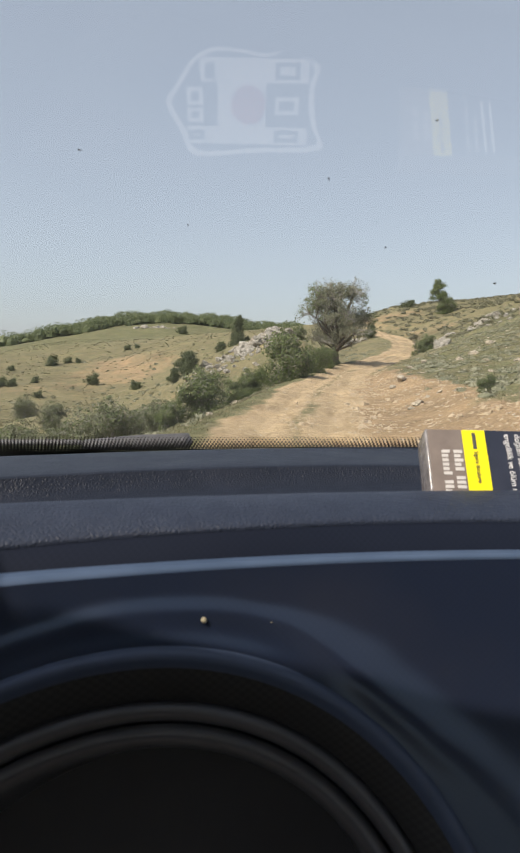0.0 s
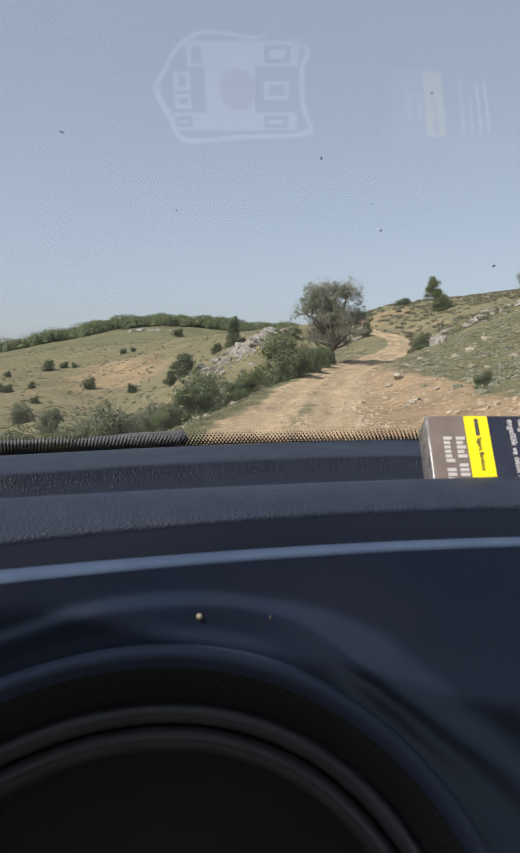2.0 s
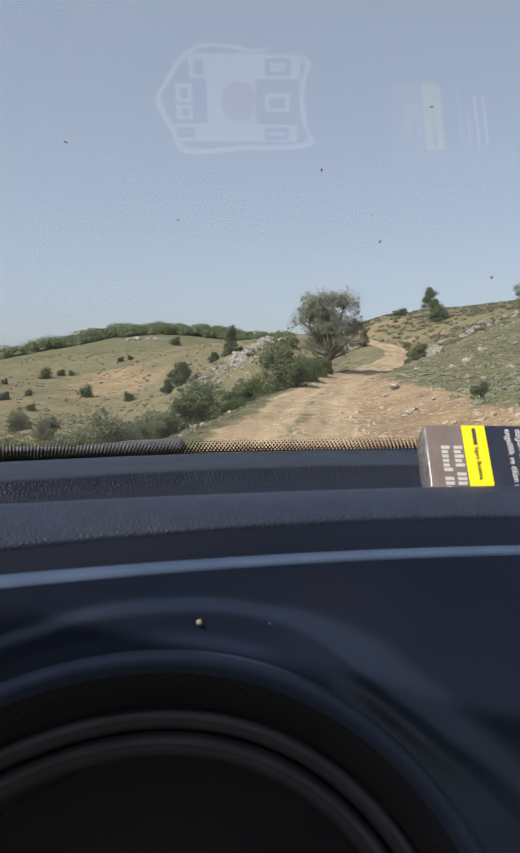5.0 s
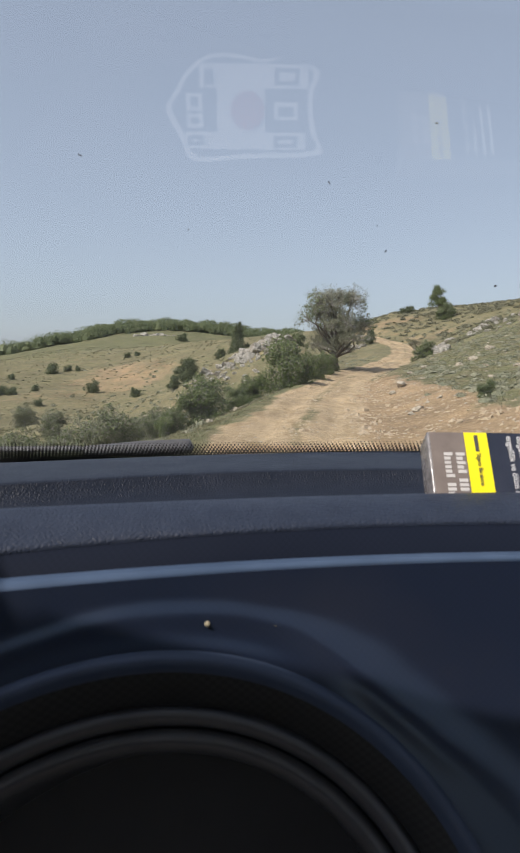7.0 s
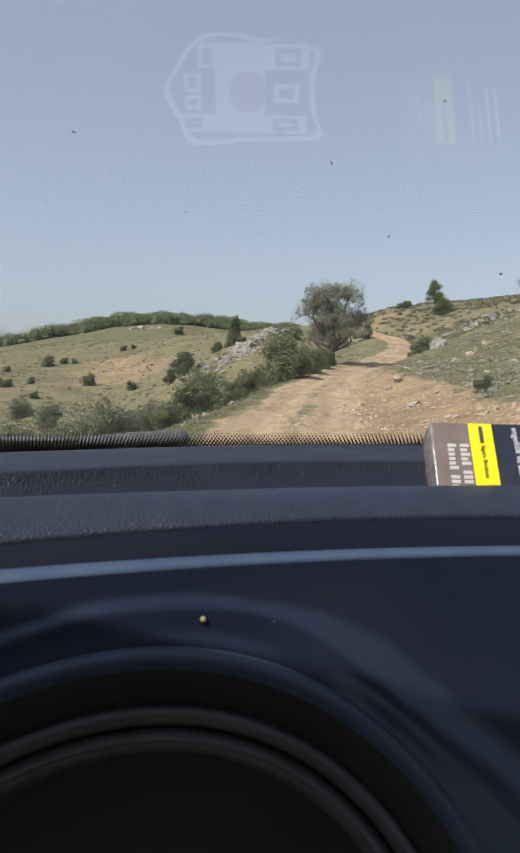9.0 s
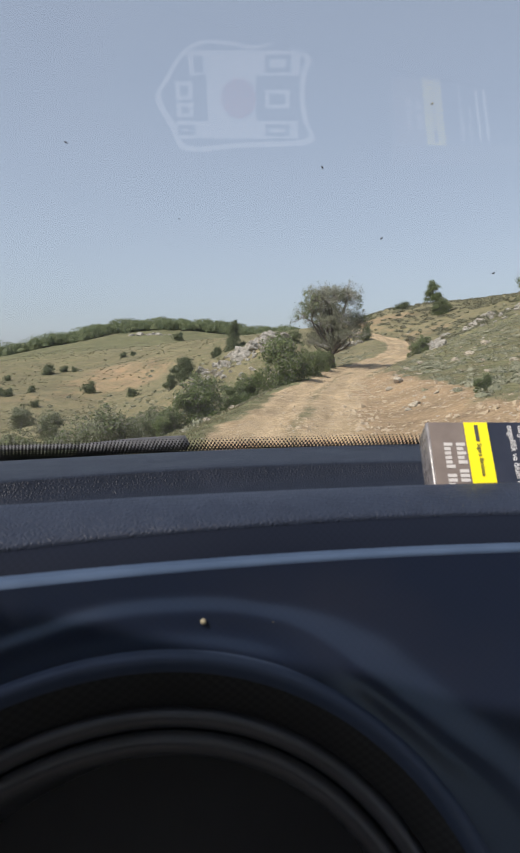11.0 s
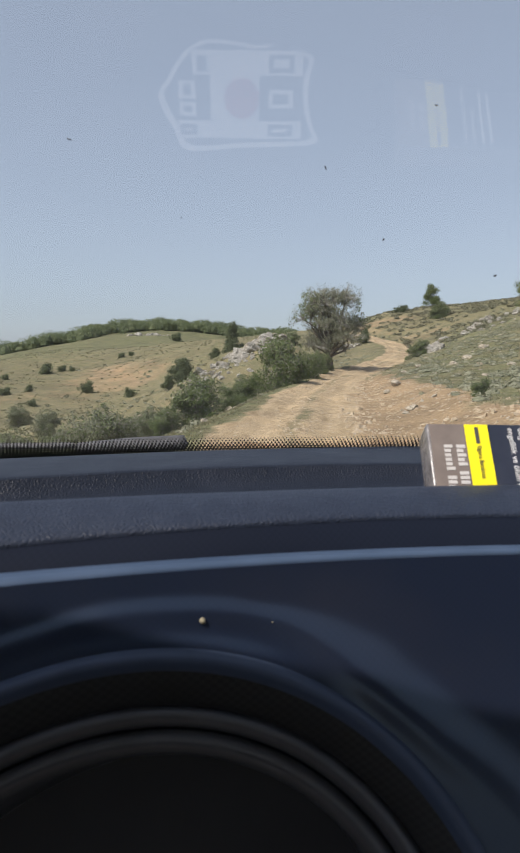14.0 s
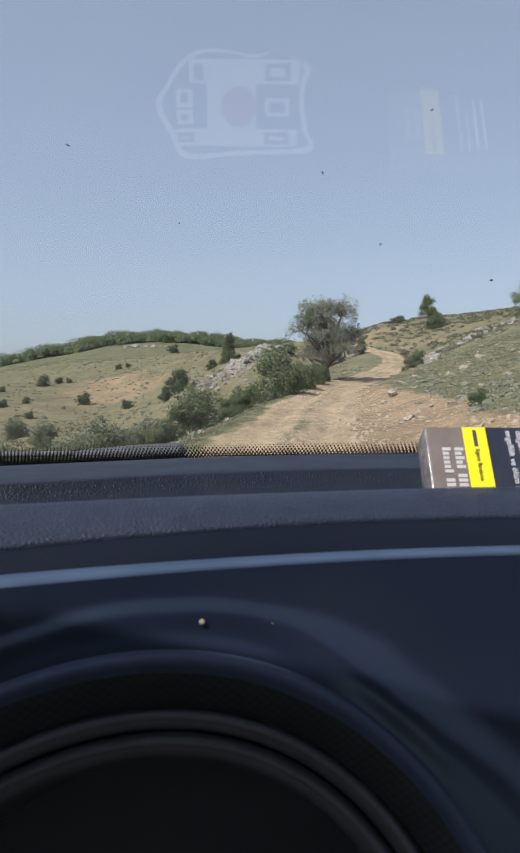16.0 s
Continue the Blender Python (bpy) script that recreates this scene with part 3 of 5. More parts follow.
def plant(name, height, width, stem, lobes_n, clusters, per, leaf, leaf_mat, bark_mat, seed, label, category, stems=1, twigs=0.5, shape="round", extra=None):
    """A tree or shrub: trunk with limbs and twigs, and a crown of small leaves. extra: (material, share) of a second leaf colour."""
    rng = np.random.default_rng(seed)
    root = empty(name)
    lobes = []
    for i in range(lobes_n):
        if shape == "cone":
            t = (i + 0.5) / lobes_n
            r = width / 2 * (1.05 - t) + 0.05 * width
            lobes.append(((rng.normal() * 0.04 * width, rng.normal() * 0.04 * width, stem + (height - stem) * t), (r, r, (height - stem) / lobes_n * 0.9)))
            continue
        w = rng.uniform(0, 2 * math.pi)
        q = math.sqrt(rng.uniform(0.02, 1))
        z = stem + (height - stem) * rng.uniform(0.2 if stem > 0.1 else 0.0, 0.88 if stem > 0.15 else 0.82)
        f = (z - stem) / (height - stem)
        roof = math.sqrt(max(0.06, 1 - (f - 0.36) ** 2 * 3.6)) * 1.08 if stem > 0.15 else math.sqrt(max(0.05, 1 - (f / 0.9) ** 2)) * 1.1
        x, y = math.cos(w) * q * width * 0.33 * roof, math.sin(w) * q * width * 0.33 * roof
        r = width * rng.uniform(0.15, 0.24)
        lobes.append(((x, y, min(z, height - r * 0.7)), (r, r, r * rng.uniform(0.65, 0.95))))
    tips, pts = crown_points(lobes, clusters, per, leaf * 1.7, rng, stem < 0.15)
    branches = []
    thick = 0.016 * height + 0.014 * width
    for s in range(stems):
        foot = np.array([rng.normal() * 0.06 * width, rng.normal() * 0.06 * width, -0.15]) if stems > 1 else np.array([0, 0, -0.15])
        top = np.array([rng.normal() * 0.03 * width, rng.normal() * 0.03 * width, stem + (height - stem) * (0.45 if shape != "cone" else 0.85)])
        line = bent(foot, top, rng, 0.025, 5)
        k = thick / math.sqrt(stems)
        branches.append((line, [k * 1.25, k, k * 0.85, k * 0.65, k * 0.45, k * 0.25]))
        for c, r in lobes[s::stems]:
            start = np.array(line[2 if c[2] < (stem + height) / 2 else 3])
            limb = bent(start, c, rng, 0.10, 3)
            branches.append((limb, [k * 0.5, k * 0.36, k * 0.25, k * 0.14]))
    trunk = mesh_object("trunk", *tubes(branches, 6), bark_mat, root, True)
    fine = []
    for p in tips:
        if rng.uniform() < twigs:
            c = min(lobes, key=lambda q: np.linalg.norm(np.array(q[0]) - p))[0]
            a = np.array(c) + (p - np.array(c)) * rng.uniform(0.0, 0.3)
            b = p + (p - np.array(c)) * rng.uniform(0.0, 0.16)
            fine.append((bent(a, b, rng, 0.12, 2), [thick * 0.11, thick * 0.07, thick * 0.025]))
    if fine:
        tagged(mesh_object("twigs", *tubes(fine, 3), bark_mat if extra is None else extra[2], root), kind="stuff")
    facing = outward(pts, (0, 0, stem + (height - stem) * 0.4)) * 0.8
    if extra:
        pick = rng.uniform(size=len(pts)) < extra[1] * (0.4 + 1.2 * (np.abs(pts[:, 0]) < width * 0.3))
        v, f = leaves(pts[pick], leaf, rng, out=facing[pick])
        mesh_object("inner_leaves", v, f, extra[0], root)
        pts, facing = pts[~pick], facing[~pick]
    v, f = leaves(pts, leaf, rng, out=facing)
    mesh_object("crown", v, f, leaf_mat, root)
    return tagged(root, label, category)


def stand(ob, x, y, turn=0.0, scale=1.0, sink=0.0):
    ob.matrix_basis = Matrix.Translation((x, y, on_ground(x, y) - sink)) @ pose(0, 0, 0, 0, 0, turn) @ Matrix.Scale(scale, 4)
    return ob


def again(ob, x, y, turn, scale=1.0, label="", sink=0.0):
    c = copy_thing(ob, Matrix.Identity(4))
    stand(c, x, y, turn, scale, sink)
    return tagged(c, label)


# the old wild pear by the bend, half bare
pear = plant("tree", 5.3, 5.2, 0.3, 38, 1500, 17, 0.062, LEAF_OAK, BARK, 7, "old wild pear tree with half-bare grey twigs beside the track", "tree",
             twigs=1.0, extra=(LEAF_GREY, 0.80, GREY_TWIG))
stand(pear, 4.75, 47.0, 20, 1.07)
# green shrubs along the left edge of the track
shrub = plant("shrub", 2.4, 3.0, 0.02, 17, 420, 27, 0.068, LEAF_OAK, BARK, 11, "dense green roadside shrub with small leaves", "shrub", stems=5, twigs=0.6,
              extra=(LEAF_GREY, 0.16, GREY_TWIG))
stand(shrub, 1.05, 33.5, 0, 1.10)
again(shrub, 2.55, 37.5, 70, 0.62, "low green shrub on the verge of the track")
again(shrub, 4.1, 44.6, 200, 0.45, "low green shrub on the verge of the track")
again(shrub, 3.35, 41.0, 150, 0.55, "low green shrub on the verge of the track")
again(shrub, -0.55, 34.5, 100, 0.62)
again(shrub, -1.85, 22.0, 140, 0.70, "broad green shrub on the slope below the track")
again(shrub, -0.95, 25.0, 300, 0.42)
again(shrub, -2.75, 21.5, 200, 0.42)
dry_shrub = plant("shrub", 1.9, 2.6, 0.02, 15, 330, 24, 0.062, LEAF_GREY, GREY_TWIG, 13, "grey-green thorny shrub in the dry valley", "shrub", stems=6, twigs=0.9,
                  extra=(LEAF_OAK, 0.2, GREY_TWIG))
stand(dry_shrub, -3.7, 25.0, 0, 0.62)
for x, y, a, s in ((-5.1, 24.0, 40, 0.9), (-6.2, 25.5, 130, 0.92), (-7.6, 26.5, 240, 0.85), (-9.2, 27.0, 10, 1.0), (-10.6, 29.0, 300, 0.9), (-4.6, 27.0, 210, 0.7),
                   (-8.2, 37.0, 60, 0.8), (-13.0, 44.0, 170, 0.9), (-5.6, 38.0, 80, 0.7), (-17.5, 52.0, 20, 0.9)):
    again(dry_shrub, x, y, a, s)
# dark junipers round the limestone
juniper = plant("juniper", 3.0, 1.9, 0.1, 8, 260, 34, 0.065, LEAF_JUNIPER, BARK, 17, "dark green upright juniper", "juniper", twigs=0.3, shape="cone")
bush = plant("bush", 2.2, 2.3, 0.02, 15, 270, 27, 0.078, LEAF_JUNIPER, BARK, 19, "round dark green bush on the slope", "bush", stems=4, twigs=0.3)
stand(juniper, -2.05, 57.5, 0, 0.98)
tagged(juniper, "pointed juniper on the knoll behind the rocks")
again(juniper, -1.35, 58.0, 200, 0.45)
again(juniper, -2.6, 57.8, 90, 0.42)
tagged(stand(bush, -5.25, 49.0, 110, 0.80), "dark juniper bush beside the limestone")
again(bush, -6.1, 48.6, 60, 0.50)
again(bush, -3.3, 54.5, 120, 0.42)
again(bush, -0.4, 58.5, 40, 0.50)
again(bush, 0.7, 58.0, 140, 0.55)
for x, y, a, s in ((1.6, 55.5, 20, 0.55), (2.6, 56.5, 210, 0.6)):
    again(shrub, x, y, a, s)
# lone bushes on the dry hillside across the valley
far_bush = plant("bush", 2.0, 2.3, 0.02, 12, 120, 22, 0.12, LEAF_JUNIPER, BARK, 43, "small scattered bush on the dry hillside", "bush", stems=3, twigs=0.2)
stand(far_bush, -34.0, 96.0, 0, 0.5, 0.15)
for x, y, a, s in ((-20.7, 86.0, 0, 0.85), (-14.2, 79.0, 200, 0.62), (-30.15, 102.0, 90, 0.90), (-28.5, 104.0, 40, 0.60), (-27.0, 104.0, 180, 0.45), (-29.0, 82.0, 30, 0.6),
                   (-30.4, 82.5, 60, 0.7), (-27.2, 85.0, 90, 0.5), (-24.1, 76.0, 20, 0.5), (-21.2, 111.0, 40, 0.5), (-19.8, 111.5, 200, 0.42), (-18.5, 161.0, 10, 1.2), (-12.5, 150.0, 250, 0.8)):
    again(far_bush, x, y, a, s, "", 0.28 * s)
# the crest of the hill to the right of the bend
crest_tree = plant("tree", 4.4, 2.4, 1.0, 14, 240, 28, 0.10, LEAF_OAK, BARK, 37, "small dark round-headed tree on the crest of the hill", "tree", twigs=0.3)
stand(crest_tree, 22.0, 92.0, 0, 0.95)
again(shrub, 22.9, 91.0, 10, 0.92, "dark round juniper bush on the crest of the hill")
again(shrub, 22.2, 90.6, 100, 0.70, "dark round juniper bush on the crest of the hill")
again(far_bush, 20.3, 105.0, 0, 0.80, "flat dark bush on the skyline", 0.5)
again(far_bush, 21.2, 105.0, 70, 0.55)
again(bush, 11.85, 81.0, 50, 0.75, "dark bush beside the far bend of the track")
again(shrub, 12.6, 58.5, 20, 0.52, "green shrub above the bend")
again(shrub, 13.8, 61.0, 110, 0.60, "green shrub above the bend")
thorn = plant("thorn_bush", 1.7, 1.5, 0.3, 9, 150, 12, 0.05, LEAF_GREY, GREY_TWIG, 41, "reddish bare thorn bush at the bend", "bush", stems=3, twigs=1.0, extra=(LEAF_HEATH, 0.6, GREY_TWIG))
stand(thorn, 13.1, 62.5, 0, 1.0)
again(shrub, 4.65, 15.2, 60, 0.13, "small grey-green bush on the bare bank")
again(shrub, 4.95, 15.7, 160, 0.15, "small grey-green bush on the bare bank")
# the oak that hangs in from the right bank
oak = plant("tree", 5.2, 5.6, 0.35, 26, 520, 34, 0.10, LEAF_OAK, BARK, 23, "leafy young oak on the bank above the track", "tree", twigs=0.7, extra=(LEAF_YELLOW, 0.3, GREY_TWIG))
stand(oak, 20.7, 54.0, 0, 0.72)
# trees that the track has already passed
plane = plant("tree", 6.4, 5.2, 1.2, 18, 380, 32, 0.085, LEAF_OAK, BARK, 29, "tall green oak with a forked trunk beside the track", "tree", twigs=0.5, extra=(LEAF_YELLOW, 0.4, GREY_TWIG))
stand(plane, -3.6, -14.0, 30)
again(plane, -4.4, -44.0, 140, 1.15, "broad oak in full leaf at the edge of the track")
again(pear, 6.2, -30.0, 80, 0.9, "bare grey thorn tree above the bank")
again(oak, 8.0, -34.0, 200, 0.8)
again(shrub, -5.6, -28.0, 20, 1.3)
again(shrub, -7.0, -34.0, 120, 1.5)
again(oak, 15.0, 1.0, 60, 0.55, "slender sapling on the rocky crest")
again(far_bush, 21.0, 6.0, 140, 1.1)
again(far_bush, 12.5, 14.0, 30, 0.5)


# ---- limestone ----
def rock_bm(seed, flat=0.7, detail=3, rib=0.0):
    """A cracked block: flat breaks, grooves along cracks, a rough skin; rib: upright flutes."""
    rng = np.random.default_rng(seed)
    bm = bmesh.new()
    bmesh.ops.create_icosphere(bm, subdivisions=detail, radius=1.0)
    cuts = [(Vector(rng.normal(size=3)).normalized(), rng.uniform(0.42, 0.80)) for _ in range(11)]
    off = Vector(rng.uniform(-50, 50, 3))
    for v in bm.verts:
        p = v.co.copy()
        for nrm, d in cuts:
            over = p.dot(nrm) - d
            if over > 0:
                p -= nrm * over * 0.92
        q = p * 1.9 + off + Vector((noise.noise(p * 2 + off), noise.noise(p * 2 - off), 0)) * 0.35
        if rib:
            q.z *= 0.35
        dist = noise.voronoi(q)[0]
        groove = math.exp(-(dist[1] - dist[0]) / 0.10)
        r = noise.fractal(p * 2.2 + off, 1.0, 2.0, 5) * 0.13 - (0.15 + rib) * groove
        v.co = p * (1 + r)
        v.co.z *= flat
    return bm


def outcrop(name, seed, places, label, rib=0.0):
    root = empty(name)
    rng = np.random.default_rng(seed)
    for i, (x, y, s, h) in enumerate(places):
        ob = part("rock", rock_bm(seed * 31 + i, h, 4 if s > 0.78 else 3, rib), LIMESTONE, root, smooth=False)
        ob.matrix_basis = Matrix.Translation((x, y, on_ground(x, y) + s * h * 0.08)) @ pose(0, 0, 0, *rng.uniform(-22, 22, 2), rng.uniform(0, 360)) @ Matrix.Diagonal((s, s * 0.8, s, 1))
    return tagged(root, label, "rock outcrop")


def knoll():
    """Blocks heaped along the spur, larger towards its top, with rubble below."""
    rng = np.random.default_rng(5)
    out = []
    for _ in range(30):
        t = rng.uniform(0, 1) ** 0.8
        out.append((-4.6 + 6.2 * t + rng.normal() * 0.3, 48.6 + 3.0 * t + rng.normal() * 0.7, rng.uniform(0.42, 0.62 + 0.30 * t), rng.uniform(0.55, 0.9)))
    for _ in range(90):
        t = rng.uniform(0, 1) ** 0.7
        out.append((-5.0 + 6.2 * t + rng.normal() * 0.5, 46.3 + 3.2 * t + rng.normal() * 1.5, rng.uniform(0.14, 0.40), rng.uniform(0.45, 0.8)))
    for _ in range(30):
        t = rng.uniform(0, 1)
        out.append((-8.0 + 5 * t + rng.normal() * 0.8, 38 + 8 * t + rng.normal() * 2.0, rng.uniform(0.08, 0.24), rng.uniform(0.5, 0.9)))
    return out


def ledge(x0, y0, x1, y1, n, size, seed, spread=0.5):
    """Places of n blocks strung along a line."""
    rng = np.random.default_rng(seed)
    return [(x0 + (x1 - x0) * t + rng.normal() * spread, y0 + (y1 - y0) * t + rng.normal() * spread, size * rng.uniform(0.4, 1.15), rng.uniform(0.5, 0.85)) for t in np.linspace(0, 1, n)]


outcrop("rock_outcrop", 3, knoll(), "pale cracked limestone outcrop beside the track")
outcrop("rock_outcrop", 4, ledge(16.8, 68.0, 18.2, 69.0, 7, 0.55, 1) + ledge(19.3, 68.0, 20.6, 70.0, 9, 0.62, 2, 0.4), "broken line of white limestone on the slope")
outcrop("rock_outcrop", 11, ledge(22.0, 70.0, 23.4, 72.5, 8, 0.72, 8, 0.4) + ledge(21.0, 66.0, 23.0, 68.0, 6, 0.35, 9, 0.8), "white limestone blocks on the slope")
outcrop("rock_outcrop", 9, ledge(24.4, 68.5, 26.6, 72.0, 12, 0.62, 3), "rough white limestone ledge below the crest")
outcrop("rock_outcrop", 5, ledge(14.5, -3, 21, 10, 8, 0.7, 4), "white limestone ledge along the crest")
outcrop("rock_outcrop", 6, ledge(-31.0, 172, -22.5, 174, 14, 1.1, 6), "grey rock band below the far wood")
outcrop("rock_outcrop", 8, [(14.5 + 0.55 * (i % 3), 60.5 + 0.5 * i, 0.55 + 0.15 * (i % 2), 1.2) for i in range(6)], "ribbed limestone crag above the bend", 0.08)
outcrop("rock_outcrop", 10, ledge(8.6, 74, 10.9, 80, 7, 0.75, 7), "pale flat rocks beside the far bend")
for i, (x, y, s) in enumerate(((3.64, 16.7, 0.16), (3.35, 16.2, 0.09), (4.82, 25.2, 0.24), (4.4, 24.6, 0.12), (6.44, 31.7, 0.16), (4.36, 24.2, 0.15), (4.32, 17.5, 0.09), (4.72, 17.3, 0.10),
                              (6.0, 19.0, 0.10), (7.6, 24.0, 0.15), (8.6, 21.5, 0.14), (6.9, 28.0, 0.12), (9.0, 33.0, 0.24), (-1.4, 18.5, 0.16), (-7.2, 44.5, 0.34), (-5.8, 44.0, 0.28),
                              (-6.6, 44.8, 0.25), (9.9, 28.0, 0.2), (10.4, 36.0, 0.3), (12.5, 40.0, 0.3), (8.0, 36.0, 0.2))):
    b = part("boulder", rock_bm(90 + i, 0.7, 3), FIELDSTONE, None)
    b.matrix_basis = Matrix.Translation((x, y, on_ground(x, y) + s * 0.2)) @ pose(0, 0, 0, 0, 0, 47 * i) @ Matrix.Diagonal((s * 1.2, s, s, 1))
    tagged(b, "loose white limestone boulder on the bank", "boulder", "boulders along the track")


# ---- what nobody could count ----
def scatter(name, rng, n, region, keep, leaf_mat, make, label, category):
    """Joins n small clumps over a region beside the track into one mesh of kind stuff."""
    x0, x1, y0, y1 = region
    xs, ys = rng.uniform(x0, x1, n), y0 + (y1 - y0) * rng.uniform(0, 1, n) ** 1.3
    xs = xs + track_at(ys)[0]
    z, worn, bare, lush = lie(xs, ys)
    ok = keep(xs, ys, worn, bare, lush)
    vs, fs, base = [], [], 0
    for x, y, h in zip(xs[ok], ys[ok], z[ok]):
        v, f = make(rng, math.hypot(x, y))
        vs.append(v + np.array([x, y, h]))
        fs.append(f + base)
        base += len(v)
    ob = mesh_object(name, np.concatenate(vs), np.concatenate(fs), leaf_mat)
    return tagged(ob, label, category, kind="stuff")


def skin(rng, n):
    p = rng.normal(size=(n, 3))
    p /= np.linalg.norm(p, axis=1, keepdims=True)
    p[:, 2] = np.abs(p[:, 2])
    return p


def mound(rng, w, h, seg=8, rings=3):
    """A low uneven dome without a floor."""
    k = rng.uniform(0.75, 1.2, (rings, seg))
    a = np.linspace(0, 2 * math.pi, seg, False)[None, :] + rng.uniform(0, 1)
    t = np.linspace(0, math.pi / 2 * 0.78, rings)[:, None]
    v = np.stack([np.cos(a) * np.cos(t) * w * k, np.sin(a) * np.cos(t) * w * k, np.sin(t) * h * k - 0.1 * h], -1).reshape(-1, 3)
    v = np.concatenate([v, [[0, 0, h * rng.uniform(0.85, 1.05)]]])
    i = np.arange(rings * seg).reshape(rings, seg)
    j = np.roll(i, -1, 1)
    f = [np.stack([i[:-1], j[:-1], j[1:]], -1).reshape(-1, 3), np.stack([i[:-1], j[1:], i[1:]], -1).reshape(-1, 3),
         np.stack([i[-1], j[-1], np.full(seg, rings * seg)], -1)]
    return v, np.concatenate(f)


def clump(rng, w, h, flakes, size):
    """A dome set with small leaves."""
    v, f = mound(rng, w * 0.78, h * 0.72)
    p = skin(rng, flakes)
    lv, lf = leaves(p * np.array([w, w, h]) * rng.uniform(0.75, 1.12, (flakes, 1)), size, rng, out=p * 0.8)
    return np.concatenate([v, lv]), np.concatenate([f, lf + len(v)])


def cushion(rng, d):
    w = rng.uniform(0.08, 0.26)
    return clump(rng, w, w * rng.uniform(0.45, 0.75), 34, 0.022 + w * 0.10)


def thyme_mat(rng, d):
    w = rng.uniform(0.25, 0.55)
    return clump(rng, w, w * rng.uniform(0.25, 0.4), 150, 0.036)


def hummock(rng, d):
    w = rng.uniform(0.16, 0.46)
    return clump(rng, w, w * rng.uniform(0.5, 0.75), 26, 0.05 + w * 0.16)


def tuft(rng, d):
    n = 8
    a = rng.uniform(0, 2 * math.pi, n)
    h, r = rng.uniform(0.025, 0.075, n), rng.uniform(0.02, 0.09, n)
    o = rng.normal(size=(n, 2)) * 0.06
    w = 0.006 + d * 0.00022
    base = np.stack([o[:, 0], o[:, 1], np.full(n, -0.02)], 1)
    side = np.stack([-np.sin(a), np.cos(a), np.zeros(n)], 1) * w
    tip = base + np.stack([np.cos(a) * r, np.sin(a) * r, h], 1)
    v = np.stack([base - side, base + side, tip], 1).reshape(-1, 3)
    return v, np.arange(n * 3).reshape(n, 3)


def pebble(rng, d):
    s = rng.uniform(0.010, 0.030) * (1 + (rng.uniform() < 0.08) * 1.4)
    v = np.array([(-1, -1, -.4), (1, -1, -.4), (1, 1, -.4), (-1, 1, -.4), (-.6, -.5, .6), (.5, -.6, .7), (.6, .6, .5), (-.5, .5, .7)], float)
    v = (v + rng.normal(size=v.shape) * 0.25) * s
    f = [(0, 1, 5), (0, 5, 4), (1, 2, 6), (1, 6, 5), (2, 3, 7), (2, 7, 6), (3, 0, 4), (3, 4, 7), (4, 5, 6), (4, 6, 7)]
    w = rng.uniform(0, 6.28)
    m = np.array([[math.cos(w), -math.sin(w), 0], [math.sin(w), math.cos(w), 0], [0, 0, 1]])
    return v @ m.T, np.array(f)


def stone(rng, d):
    v, f = pebble(rng, d)
    return v * np.array([1.3, 1.3, 1.0]) * (1.5 + 2.3 * rng.uniform() ** 3), f


def heap_stone(rng, d):
    v, f = pebble(rng, d)
    return v * rng.uniform(0.6, 1.7), f


def far_tree(rng, d):
    """A rounded crown of three lobes set with leaf clumps."""
    w, h = rng.uniform(1.3, 2.7), rng.uniform(2.0, 3.8)
    vs, fs, base = [], [], 0
    for _ in range(3):
        c = np.array([rng.normal() * w * 0.45, rng.normal() * w * 0.45, h * rng.uniform(0.0, 0.3)])
        v, f = mound(rng, w * 0.55, h * 0.45, 7, 3)
        p = rng.normal(size=(105, 3))
        p /= np.linalg.norm(p, axis=1, keepdims=True)
        at = p * np.array([w * 0.8, w * 0.8, h * 0.40]) * rng.uniform(0.75, 1.04, (105, 1)) + np.array([0, 0, h * 0.36])
        lv, lf = leaves(at, 0.30, rng, 1.1, out=p * 1.3)
        for a, b in ((v, f), (lv, lf)):
            vs.append(a + c)
            fs.append(b + base)
            base += len(a)
    return np.concatenate(vs), np.concatenate(fs)


RNG = np.random.default_rng(77)


def chance(x, share):
    return RNG.uniform(size=len(x)) < share


scatter("thyme_cushions", RNG, 3000, (3.2, 24, 10, 78), lambda x, y, w, b, l: ((b < 0.4) | chance(x, 0.2)) & (value_noise(x * 0.3, y * 0.3, 64) > -0.35), LEAF_THYME, cushion,
        "low grey-green thyme cushions on the stony slope", "scrub")
scatter("thyme_cushions", RNG, 420, (4.2, 20, 16, 62), lambda x, y, w, b, l: (b < 0.4) & (value_noise(x * 0.33, y * 0.33, 24) > 0.25), LEAF_THYME, thyme_mat,
        "spreading grey-green thyme mats on the slope", "scrub")
scatter("thyme_cushions", RNG, 1300, (-26, -2.2, 14, 70), lambda x, y, w, b, l: (w < 0.1) & (value_noise(x * 0.2, y * 0.2, 4) > -0.2), LEAF_THYME, cushion,
        "low grey-green scrub in the dry valley", "scrub")
scatter("hillside_scrub", RNG, 1500, (1.5, 38, 66, 114), lambda x, y, w, b, l: (w < 0.1) & (value_noise(x * 0.25, y * 0.25, 14) > -0.6), LEAF_HEATH, hummock,
        "dark hummocks of scrub on the crest of the slope", "scrub")
